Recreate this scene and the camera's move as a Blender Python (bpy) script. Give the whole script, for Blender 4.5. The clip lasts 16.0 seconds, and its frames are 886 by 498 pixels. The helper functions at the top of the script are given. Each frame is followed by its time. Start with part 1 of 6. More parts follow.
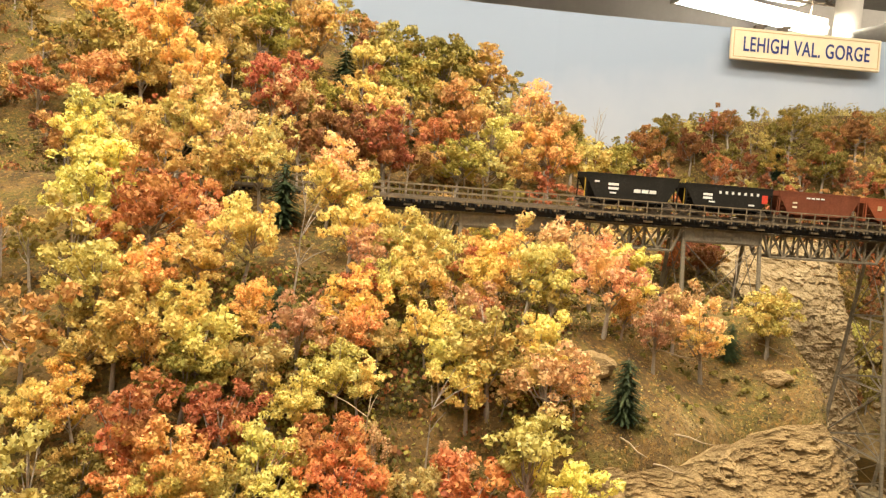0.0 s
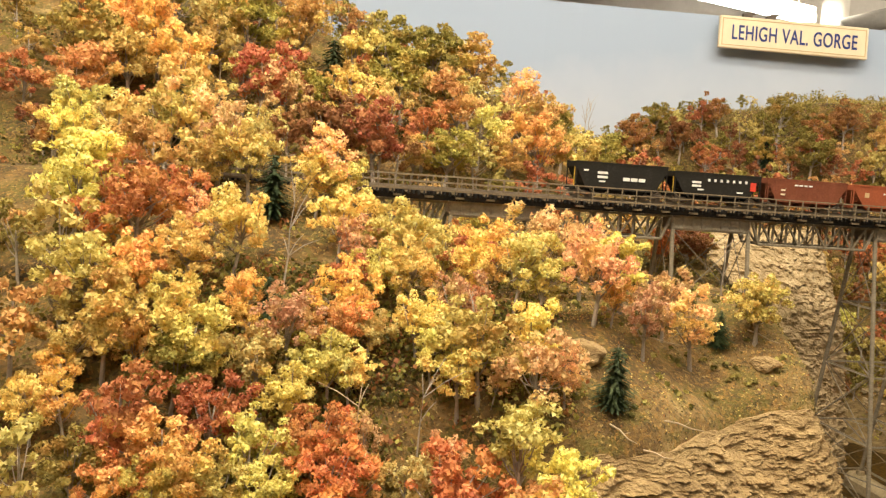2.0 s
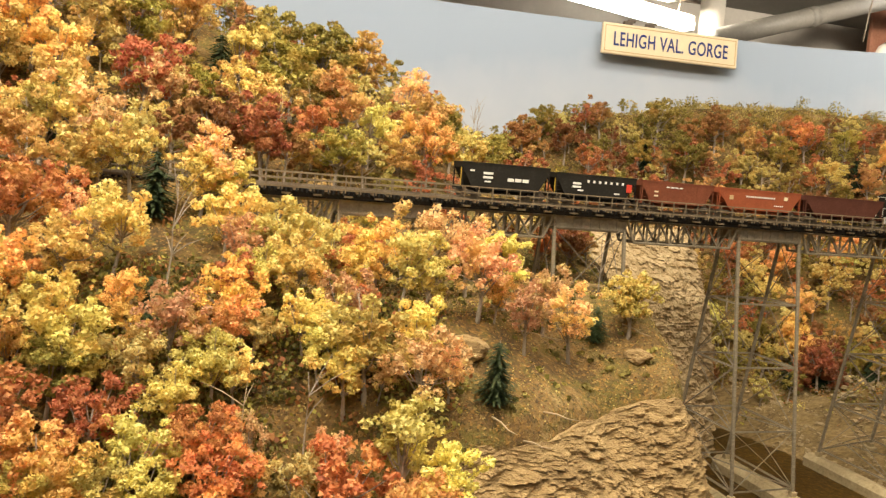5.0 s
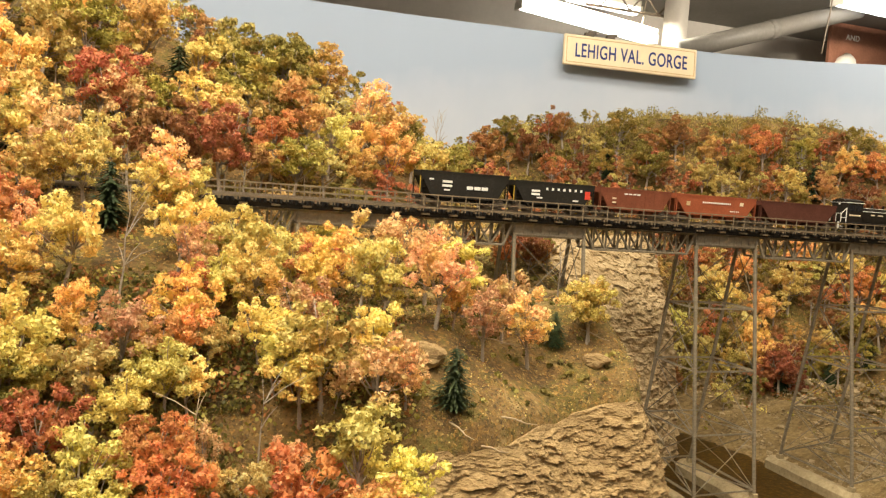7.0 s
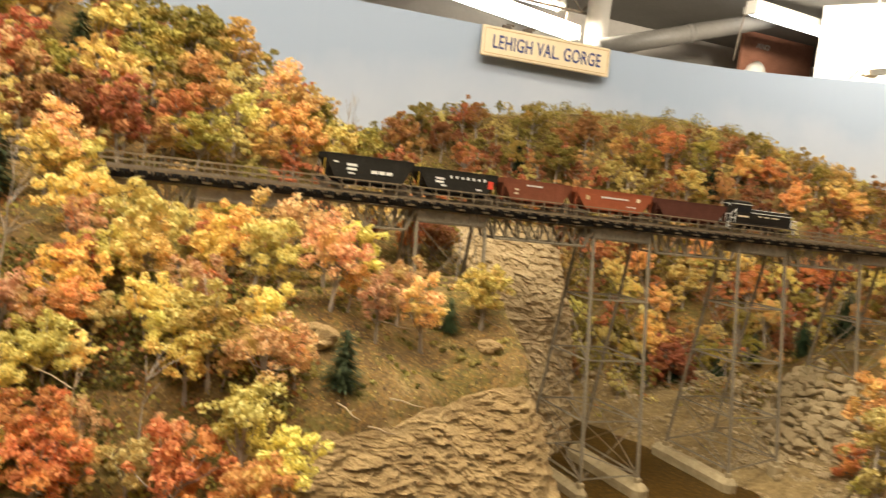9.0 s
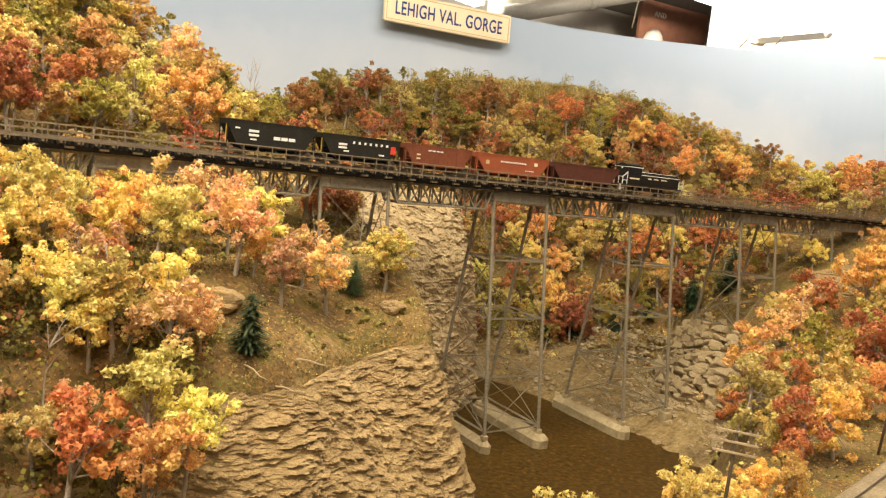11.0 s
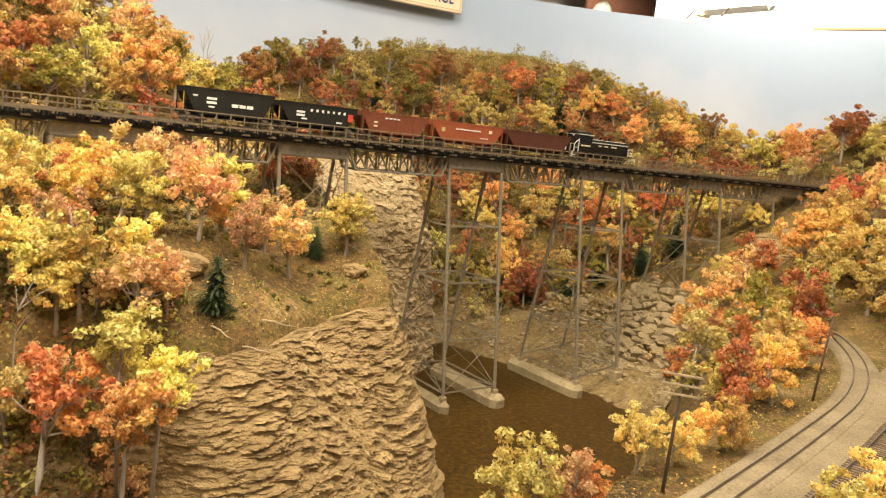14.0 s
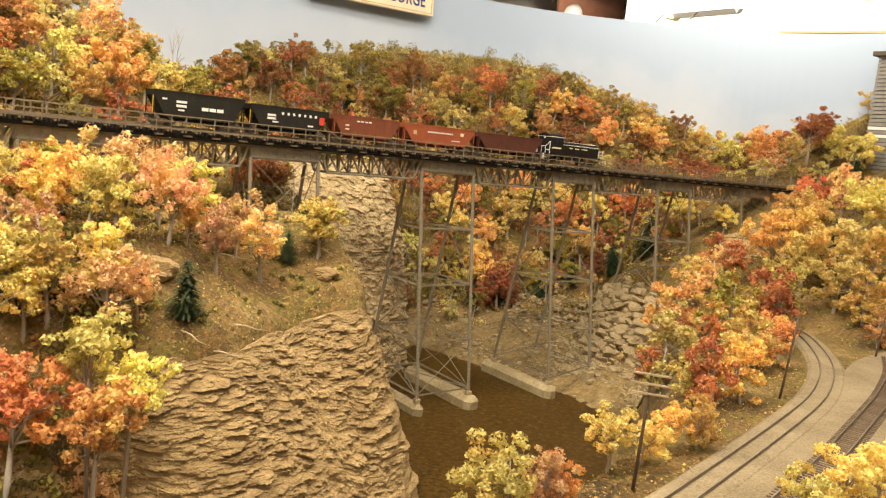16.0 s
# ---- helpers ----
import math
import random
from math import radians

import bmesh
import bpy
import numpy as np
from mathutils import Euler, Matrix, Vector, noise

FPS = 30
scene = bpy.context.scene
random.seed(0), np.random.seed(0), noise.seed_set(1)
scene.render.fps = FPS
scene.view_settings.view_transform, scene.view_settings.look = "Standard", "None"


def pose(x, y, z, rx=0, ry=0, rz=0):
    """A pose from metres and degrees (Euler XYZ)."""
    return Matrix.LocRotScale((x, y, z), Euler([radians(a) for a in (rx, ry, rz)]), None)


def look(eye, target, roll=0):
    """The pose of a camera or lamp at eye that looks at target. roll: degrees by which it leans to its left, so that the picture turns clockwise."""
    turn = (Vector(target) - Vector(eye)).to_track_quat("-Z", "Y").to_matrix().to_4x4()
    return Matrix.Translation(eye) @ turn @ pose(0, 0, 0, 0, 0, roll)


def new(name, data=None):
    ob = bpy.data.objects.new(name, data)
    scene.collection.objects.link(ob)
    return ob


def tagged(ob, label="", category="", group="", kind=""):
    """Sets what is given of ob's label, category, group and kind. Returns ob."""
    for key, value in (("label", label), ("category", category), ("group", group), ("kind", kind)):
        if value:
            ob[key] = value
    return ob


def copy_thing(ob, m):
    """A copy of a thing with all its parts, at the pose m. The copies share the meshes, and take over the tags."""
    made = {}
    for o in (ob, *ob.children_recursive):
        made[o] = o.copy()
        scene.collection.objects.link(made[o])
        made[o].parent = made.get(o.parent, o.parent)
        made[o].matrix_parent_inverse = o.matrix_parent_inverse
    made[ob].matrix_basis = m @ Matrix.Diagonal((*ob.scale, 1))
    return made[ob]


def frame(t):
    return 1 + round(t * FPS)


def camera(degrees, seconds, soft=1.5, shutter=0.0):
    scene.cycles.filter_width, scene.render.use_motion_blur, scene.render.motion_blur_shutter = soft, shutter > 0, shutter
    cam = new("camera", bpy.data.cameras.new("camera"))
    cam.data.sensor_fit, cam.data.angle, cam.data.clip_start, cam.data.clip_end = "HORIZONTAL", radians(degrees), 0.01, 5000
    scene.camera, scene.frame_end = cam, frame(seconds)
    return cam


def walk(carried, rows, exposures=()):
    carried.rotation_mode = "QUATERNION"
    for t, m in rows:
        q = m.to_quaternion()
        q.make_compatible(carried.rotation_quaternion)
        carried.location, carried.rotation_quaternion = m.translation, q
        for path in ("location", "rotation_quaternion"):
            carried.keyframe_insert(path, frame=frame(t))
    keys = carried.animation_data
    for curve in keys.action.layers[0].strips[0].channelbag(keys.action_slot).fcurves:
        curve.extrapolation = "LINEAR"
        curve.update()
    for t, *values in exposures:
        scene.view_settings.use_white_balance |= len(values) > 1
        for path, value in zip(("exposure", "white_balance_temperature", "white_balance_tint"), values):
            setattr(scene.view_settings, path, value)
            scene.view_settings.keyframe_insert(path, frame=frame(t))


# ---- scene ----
PATH = [
    (0, (-0.446, -0.945, 0.453), (-0.139, 1.024, 0.284), 4.4),
    (0.5, (-0.446, -0.945, 0.453), (-0.129, 1.024, 0.295), 4.2),
    (1, (-0.446, -0.943, 0.453), (-0.131, 1.023, 0.264), 3.9),
    (1.5, (-0.445, -0.944, 0.453), (-0.117, 1.02, 0.269), 4.4),
    (2, (-0.445, -0.946, 0.452), (-0.115, 1.017, 0.262), 4.0),
    (2.5, (-0.444, -0.95, 0.454), (-0.063, 1.004, 0.267), 3.8),
    (3, (-0.443, -0.949, 0.454), (-0.032, 0.998, 0.256), 4.1),
    (3.5, (-0.444, -0.952, 0.454), (-0.01, 0.991, 0.257), 3.8),
    (4, (-0.444, -0.95, 0.452), (-0.006, 0.991, 0.252), 3.5),
    (4.5, (-0.441, -0.956, 0.456), (0.043, 0.976, 0.263), 4.3),
    (5, (-0.441, -0.961, 0.456), (0.141, 0.944, 0.277), 4.7),
    (7.5, (-0.423, -0.969, 0.45), (0.228, 0.917, 0.313), 4.2),
    (8, (-0.417, -0.97, 0.451), (0.231, 0.917, 0.311), 4.7),
    (8.5, (-0.408, -0.964, 0.45), (0.256, 0.918, 0.324), 4.3),
    (9, (-0.41, -0.985, 0.452), (0.422, 0.827, 0.296), 6.8),
    (9.5, (-0.416, -0.997, 0.456), (0.514, 0.76, 0.235), 7.7),
    (12, (-0.415, -1.022, 0.444), (0.635, 0.667, 0.239), 6.0),
    (12.5, (-0.433, -1.025, 0.441), (0.608, 0.666, 0.2), 6.1),
    (13, (-0.436, -1.028, 0.44), (0.658, 0.626, 0.178), 5.7),
    (13.5, (-0.437, -1.026, 0.44), (0.672, 0.616, 0.175), 6.4),
    (14, (-0.436, -1.034, 0.442), (0.696, 0.593, 0.179), 6.1),
    (14.5, (-0.436, -1.036, 0.441), (0.717, 0.577, 0.183), 6.0),
    (15, (-0.436, -1.035, 0.442), (0.725, 0.573, 0.187), 6.1),
    (15.5, (-0.436, -1.036, 0.442), (0.731, 0.569, 0.19), 6.2),
    (16, (-0.436, -1.038, 0.443), (0.748, 0.554, 0.192), 5.9),
]
cam = camera(57.2, 16.0, soft=1.25, shutter=0.5)
walk(cam, [(t, look(eye, target, roll)) for t, eye, target, roll in PATH], [(0.0, -0.03), (3.0, -0.06), (5.0, -0.11), (8.0, -0.12), (9.0, -0.2), (9.7, -0.1), (12.0, -0.05), (14.0, 0.0), (16.0, 0.0)])

# ---- light: a closed club room lit by fluorescent tubes ----
world = bpy.data.worlds.new("world")
world.use_nodes = True
world.node_tree.nodes["Background"].inputs[0].default_value = (0.9, 0.95, 1.0, 1)
world.node_tree.nodes["Background"].inputs[1].default_value = 0.02
scene.world = world
TUBE_LIGHT = (1.0, 0.90, 0.74)


def tube_lamp(name, place, target, length, width, power):
    data = bpy.data.lights.new(name, "AREA")
    data.shape, data.size, data.size_y = "RECTANGLE", length, width
    data.energy, data.color = power, TUBE_LIGHT
    ob = new(name, data)
    ob.matrix_basis = look(place, target)
    return ob


tube_lamp("unseen_layout_tube", (-0.82, -0.58, 1.62), (-0.54, 0.05, 0.4), 1.3, 0.3, 41)
tube_lamp("unseen_layout_tube", (0.42, -0.74, 1.55), (0.48, 0.1, 0.3), 1.3, 0.3, 14)
# Unseen tube added overhead to brighten the gully behind the deck.
tube_lamp("unseen_layout_tube", (0.42, -0.10, 1.70), (0.42, 0.14, 0.2), 1.7, 0.25, 24)
# Unseen lamp added to whiten the backdrop's right end; no fixture hangs here.
tube_lamp("unseen_layout_tube", (1.50, 0.22, 1.25), (1.90, 0.48, 0.90), 0.7, 0.12, 8)
tube_lamp("room_tube", (2.7, 4.9, 2.0), (2.7, 4.9, 0.0), 1.2, 0.2, 110)
# Added out of view to overexpose the white partition and brighten the duct.
tube_lamp("room_tube", (3.9, 2.2, 2.2), (5.4, 2.9, 1.3), 1.2, 0.2, 300)
tube_lamp("room_tube", (-1.0, -2.6, 2.0), (-1.0, -2.6, 0.0), 1.2, 0.2, 40)

# ---- materials ----
def material(name, rough=0.7, metal=0.0):
    m = bpy.data.materials.new(name)
    m.use_nodes = True
    b = m.node_tree.nodes["Principled BSDF"]
    b.inputs["Roughness"].default_value, b.inputs["Metallic"].default_value = rough, metal
    return m, m.node_tree, b


def add(tree, kind, **settings):
    n = tree.nodes.new(kind)
    for key, value in settings.items():
        n.inputs[key.replace("_", " ")].default_value = value
    return n


def ramp(tree, stops):
    n = tree.nodes.new("ShaderNodeValToRGB")
    e = n.color_ramp.elements
    while len(e) < len(stops):
        e.new(0.5)
    for s, (at, colour) in zip(e, stops):
        s.position, s.color = at, (*colour, 1)
    return n


def mixed(tree, mode, amount, a, b):
    n = tree.nodes.new("ShaderNodeMix")
    n.data_type, n.blend_type = "RGBA", mode
    for socket, value in ((n.inputs[0], amount), (n.inputs[6], a), (n.inputs[7], b)):
        if hasattr(value, "links"):
            tree.links.new(value, socket)
        else:
            socket.default_value = value
    return n.outputs[2]


def noisy(name, stops, size, fine, rough=0.8, bump=0.3, metal=0.0, stretch=(1, 1, 1), height=0.002):
    """A surface whose colour wanders over patches of two sizes, with a fine relief."""
    m, t, b = material(name, rough, metal)
    co, mp = add(t, "ShaderNodeTexCoord"), add(t, "ShaderNodeMapping", Scale=stretch)
    t.links.new(co.outputs["Object"], mp.inputs[0])
    big = add(t, "ShaderNodeTexNoise", Scale=1 / size, Detail=5.0, Roughness=0.65)
    small = add(t, "ShaderNodeTexNoise", Scale=1 / fine, Detail=4.0, Roughness=0.7)
    for n in (big, small):
        t.links.new(mp.outputs[0], n.inputs["Vector"])
    both = add(t, "ShaderNodeMath")
    both.operation = "MULTIPLY_ADD"
    t.links.new(small.outputs[0], both.inputs[0])
    both.inputs[1].default_value = 0.55
    part_big = add(t, "ShaderNodeMath")
    part_big.operation = "MULTIPLY"
    t.links.new(big.outputs[0], part_big.inputs[0])
    part_big.inputs[1].default_value = 0.5
    t.links.new(part_big.outputs[0], both.inputs[2])
    r = ramp(t, stops)
    t.links.new(both.outputs[0], r.inputs[0])
    t.links.new(r.outputs[0], b.inputs["Base Color"])
    bp = add(t, "ShaderNodeBump", Strength=bump, Distance=height)
    t.links.new(small.outputs[0], bp.inputs["Height"])
    t.links.new(bp.outputs[0], b.inputs["Normal"])
    return m


def leafy(name, dark, mid, light, other):
    """Flakes of leaf foam: every flake and every tree a little different."""
    m, t, b = material(name, 0.75)
    geo, info = add(t, "ShaderNodeNewGeometry"), add(t, "ShaderNodeObjectInfo")
    co = add(t, "ShaderNodeTexCoord")
    r = ramp(t, [(0.0, dark), (0.35, mid), (0.8, light), (1.0, light)])
    t.links.new(geo.outputs["Random Per Island"], r.inputs[0])
    n = add(t, "ShaderNodeTexNoise", Scale=3.2, Detail=2.0)
    shifted = add(t, "ShaderNodeVectorMath")
    shifted.operation = "ADD"
    t.links.new(co.outputs["Object"], shifted.inputs[0])
    t.links.new(info.outputs["Random"], shifted.inputs[1])
    t.links.new(shifted.outputs[0], n.inputs["Vector"])
    patch = ramp(t, [(0.48, (0, 0, 0)), (0.66, (1, 1, 1))])
    t.links.new(n.outputs[0], patch.inputs[0])
    c = mixed(t, "MIX", patch.outputs[0], r.outputs[0], (*other, 1))
    hsv = add(t, "ShaderNodeHueSaturation")
    val = add(t, "ShaderNodeMapRange", To_Min=0.74, To_Max=1.18)
    tint = add(t, "ShaderNodeMapRange", To_Min=0.488, To_Max=0.518)
    other_way = add(t, "ShaderNodeMath")
    other_way.operation = "FRACT"
    wide = add(t, "ShaderNodeMath")
    wide.operation = "MULTIPLY"
    wide.inputs[1].default_value = 7.31
    t.links.new(info.outputs["Random"], wide.inputs[0])
    t.links.new(wide.outputs[0], other_way.inputs[0])
    t.links.new(other_way.outputs[0], tint.inputs[0])
    t.links.new(tint.outputs[0], hsv.inputs["Hue"])
    t.links.new(info.outputs["Random"], val.inputs[0])
    t.links.new(val.outputs[0], hsv.inputs["Value"])
    t.links.new(c, hsv.inputs["Color"])
    t.links.new(hsv.outputs[0], b.inputs["Base Color"])
    thin = add(t, "ShaderNodeBsdfTranslucent")
    t.links.new(hsv.outputs[0], thin.inputs[0])
    mix = add(t, "ShaderNodeMixShader", Fac=0.28)
    t.links.new(b.outputs[0], mix.inputs[1])
    t.links.new(thin.outputs[0], mix.inputs[2])
    t.links.new(mix.outputs[0], t.nodes["Material Output"].inputs[0])
    return m


LEAVES = {
    "yellow": leafy("yellow_leaves", (0.620, 0.430, 0.105), (0.880, 0.700, 0.195), (0.940, 0.840, 0.330), (0.880, 0.610, 0.170)),
    "lime": leafy("lime_leaves", (0.440, 0.330, 0.060), (0.760, 0.610, 0.150), (0.900, 0.790, 0.290), (0.850, 0.680, 0.190)),
    "amber": leafy("amber_leaves", (0.460, 0.300, 0.072), (0.790, 0.575, 0.150), (0.890, 0.740, 0.255), (0.810, 0.485, 0.140)),
    "orange": leafy("orange_leaves", (0.480, 0.215, 0.065), (0.820, 0.420, 0.130), (0.900, 0.560, 0.200), (0.860, 0.600, 0.165)),
    "salmon": leafy("salmon_leaves", (0.600, 0.285, 0.125), (0.860, 0.470, 0.215), (0.920, 0.610, 0.310), (0.870, 0.640, 0.230)),
    "red": leafy("red_leaves", (0.330, 0.080, 0.032), (0.640, 0.190, 0.075), (0.800, 0.310, 0.125), (0.780, 0.360, 0.110)),
    "russet": leafy("russet_leaves", (0.200, 0.058, 0.024), (0.370, 0.122, 0.045), (0.490, 0.205, 0.075), (0.440, 0.215, 0.065)),
    # Moss green, darkened further to include the shade beneath the trees.
    "moss": leafy("shaded_moss_scrub", (0.060, 0.048, 0.010), (0.140, 0.112, 0.020), (0.240, 0.195, 0.038), (0.190, 0.120, 0.028)),
    "straw": leafy("straw_fuzz", (0.200, 0.150, 0.035), (0.400, 0.310, 0.075), (0.540, 0.430, 0.130), (0.380, 0.270, 0.065)),
    "olive": leafy("olive_leaves", (0.160, 0.120, 0.022), (0.340, 0.265, 0.048), (0.500, 0.405, 0.090), (0.480, 0.300, 0.060)),
}
NEEDLES = leafy("spruce_needles", (0.016, 0.030, 0.008), (0.034, 0.056, 0.015), (0.070, 0.098, 0.030), (0.07, 0.07, 0.02))
BARK = noisy("grey_bark", [(0.3, (0.20, 0.15, 0.10)), (0.7, (0.50, 0.42, 0.32))], 0.01, 0.002, 0.9)
PALE_WOOD = noisy("bleached_wood", [(0.3, (0.36, 0.25, 0.13)), (0.7, (0.60, 0.46, 0.28))], 0.01, 0.002, 0.85)
DARK_WOOD = noisy("creosoted_wood", [(0.3, (0.05, 0.032, 0.02)), (0.7, (0.16, 0.10, 0.055))], 0.01, 0.0015, 0.85)
TIE_WOOD = noisy("weathered_tie", [(0.3, (0.035, 0.028, 0.022)), (0.7, (0.11, 0.085, 0.06))], 0.02, 0.002, 0.9)
# Deck timber in near black: the shade under the walkway is in the colour.
SHADED_WOOD = noisy("shaded_timber", [(0.3, (0.010, 0.008, 0.006)), (0.7, (0.030, 0.024, 0.018))], 0.02, 0.002, 0.9)
GREY_PLANK = noisy("grey_plank", [(0.3, (0.13, 0.12, 0.10)), (0.7, (0.34, 0.31, 0.27))], 0.03, 0.003, 0.9)
RAILING_WOOD = noisy("weathered_railing", [(0.3, (0.12, 0.085, 0.045)), (0.7, (0.27, 0.20, 0.115))], 0.02, 0.003, 0.85)


def litter_material():
    """Leaf mould: wide patches of tan earth, moss and rust, speckled with flakes."""
    m, t, b = material("leaf_litter", 0.95)
    co = add(t, "ShaderNodeTexCoord")
    wide = add(t, "ShaderNodeTexNoise", Scale=13.0, Detail=6.0, Roughness=0.62)
    wide2 = add(t, "ShaderNodeTexNoise", Scale=27.0, Detail=5.0, Roughness=0.7)
    flakes = add(t, "ShaderNodeTexVoronoi", Scale=300.0)
    grain = add(t, "ShaderNodeTexNoise", Scale=260.0, Detail=4.0, Roughness=0.75)
    for n in (wide, wide2, flakes, grain):
        t.links.new(co.outputs["Object"], n.inputs["Vector"])
    earth = ramp(t, [(0.36, (0.06, 0.036, 0.010)), (0.47, (0.165, 0.095, 0.028)), (0.57, (0.27, 0.165, 0.054)), (0.68, (0.42, 0.29, 0.11))])
    t.links.new(wide.outputs[0], earth.inputs[0])
    moss = ramp(t, [(0.47, (0, 0, 0)), (0.57, (0.85, 0.85, 0.85))])
    t.links.new(wide2.outputs[0], moss.inputs[0])
    ground_colour = mixed(t, "MIX", moss.outputs[0], earth.outputs[0], (0.155, 0.125, 0.022, 1))
    rust = ramp(t, [(0.0, (0.04, 0.025, 0.008)), (0.3, (0.13, 0.09, 0.022)), (0.6, (0.27, 0.145, 0.032)), (0.85, (0.40, 0.21, 0.045)), (1.0, (0.48, 0.34, 0.11))])
    one = add(t, "ShaderNodeSeparateColor")
    t.links.new(flakes.outputs["Color"], one.inputs[0])
    t.links.new(one.outputs[0], rust.inputs[0])
    speck = ramp(t, [(0.46, (0, 0, 0)), (0.58, (0.85, 0.85, 0.85))])
    t.links.new(grain.outputs[0], speck.inputs[0])
    c = mixed(t, "MIX", speck.outputs[0], ground_colour, rust.outputs[0])
    t.links.new(c, b.inputs["Base Color"])
    bp = add(t, "ShaderNodeBump", Strength=1.0, Distance=0.004)
    t.links.new(grain.outputs[0], bp.inputs["Height"])
    t.links.new(bp.outputs[0], b.inputs["Normal"])
    return m


LITTER = litter_material()
ROCK = noisy("tan_shale", [(0.28, (0.11, 0.062, 0.021)), (0.45, (0.30, 0.19, 0.074)), (0.6, (0.46, 0.31, 0.13)), (0.75, (0.62, 0.44, 0.21))], 0.05, 0.0045, 0.9, 1.0, stretch=(1, 1, 2.8), height=0.0035)
BANK_STONE = noisy("olive_tan_stone", [(0.28, (0.12, 0.085, 0.039)), (0.5, (0.35, 0.255, 0.125)), (0.72, (0.54, 0.42, 0.24))], 0.03, 0.004, 0.9, 0.7, height=0.002)
SCREE = noisy("pale_scree", [(0.26, (0.13, 0.080, 0.030)), (0.41, (0.30, 0.205, 0.090)), (0.54, (0.44, 0.315, 0.155)), (0.72, (0.60, 0.47, 0.27))], 0.03, 0.004, 0.9, 0.9, stretch=(1, 1, 2.2), height=0.003)
BALLAST = noisy("fine_tan_ballast", [(0.30, (0.10, 0.068, 0.032)), (0.44, (0.205, 0.150, 0.078)), (0.56, (0.30, 0.225, 0.125)), (0.72, (0.44, 0.34, 0.20))], 0.07, 0.0026, 0.95, 1.0, height=0.0012)
STEEL = noisy("weathered_steel", [(0.3, (0.10, 0.078, 0.046)), (0.5, (0.21, 0.17, 0.11)), (0.72, (0.33, 0.27, 0.18))], 0.03, 0.004, 0.6, 0.2, 0.0, height=0.0005)
DARK_STEEL = noisy("dark_steel", [(0.3, (0.06, 0.045, 0.03)), (0.7, (0.15, 0.115, 0.08))], 0.03, 0.004, 0.6, 0.2, height=0.0005)
RAIL_STEEL = noisy("rusty_rail", [(0.3, (0.15, 0.105, 0.065)), (0.7, (0.34, 0.27, 0.19))], 0.02, 0.003, 0.4, 0.1, 0.4)
MUD = noisy("river_mud", [(0.30, (0.045, 0.027, 0.008)), (0.44, (0.13, 0.082, 0.026)), (0.56, (0.24, 0.16, 0.058)), (0.74, (0.40, 0.295, 0.13))], 0.05, 0.006, 0.9, 0.9, stretch=(0.5, 1.0, 1.6), height=0.003)
CONCRETE = noisy("stained_concrete", [(0.3, (0.20, 0.145, 0.07)), (0.55, (0.37, 0.285, 0.15)), (0.75, (0.50, 0.40, 0.235))], 0.05, 0.006, 0.9, 0.4)


def water_material():
    m, t, b = material("brown_river", 0.4)
    co = add(t, "ShaderNodeTexCoord")
    n = add(t, "ShaderNodeTexNoise", Scale=120.0, Detail=9.0, Roughness=0.8)
    t.links.new(co.outputs["Object"], n.inputs["Vector"])
    r = ramp(t, [(0.36, (0.016, 0.008, 0.002)), (0.50, (0.052, 0.027, 0.0045)), (0.61, (0.115, 0.062, 0.011)), (0.72, (0.30, 0.19, 0.06))])
    t.links.new(n.outputs[0], r.inputs[0])
    t.links.new(r.outputs[0], b.inputs["Base Color"])
    b.inputs["Specular IOR Level"].default_value = 0.12
    n2 = add(t, "ShaderNodeTexNoise", Scale=90.0, Detail=3.0)
    t.links.new(co.outputs["Object"], n2.inputs["Vector"])
    bp = add(t, "ShaderNodeBump", Strength=0.25, Distance=0.002)
    t.links.new(n2.outputs[0], bp.inputs["Height"])
    t.links.new(bp.outputs[0], b.inputs["Normal"])
    return m


def paint(name, colour, rough=0.5, wear=0.25, size=0.02):
    c = np.array(colour)
    return noisy(name, [(0.3, tuple(c * (1 - wear))), (0.55, tuple(c)), (0.75, tuple(np.minimum(c * (1 + wear) + 0.01, 1)))], size, size / 8, rough, 0.08, height=0.0003)


def backdrop_material():
    """Painted sky: grey-blue above, paler towards the land, with faint clouds."""
    m, t, b = material("painted_sky", 0.85)
    co, sp = add(t, "ShaderNodeTexCoord"), add(t, "ShaderNodeSeparateXYZ")
    t.links.new(co.outputs["Object"], sp.inputs[0])
    n = add(t, "ShaderNodeTexNoise", Scale=1.9, Detail=5.0, Roughness=0.55)
    t.links.new(co.outputs["Object"], n.inputs["Vector"])
    k = add(t, "ShaderNodeMath")
    k.operation = "MULTIPLY_ADD"
    t.links.new(n.outputs[0], k.inputs[0])
    k.inputs[1].default_value = 0.50
    t.links.new(sp.outputs[2], k.inputs[2])
    r = ramp(t, [(0.74, (0.56, 0.58, 0.61)), (0.95, (0.41, 0.46, 0.54)), (1.0, (0.36, 0.425, 0.52))])
    t.links.new(k.outputs[0], r.inputs[0])
    t.links.new(r.outputs[0], b.inputs["Base Color"])
    return m


def glow(name, colour, strength):
    m, t, b = material(name)
    b.inputs["Emission Color"].default_value, b.inputs["Emission Strength"].default_value = (*colour, 1), strength
    return m


WATER, SKY = water_material(), backdrop_material()
BLACK_PAINT = paint("black_paint", (0.016, 0.012, 0.008), 0.6)
WHITE_PAINT = paint("white_paint", (0.80, 0.77, 0.68), 0.5, 0.1)
GLASS_DARK = paint("dark_window", (0.02, 0.02, 0.022), 0.1)
BROWN_CAR = paint("dark_oxide_paint", (0.10, 0.035, 0.022), 0.6, 0.3)
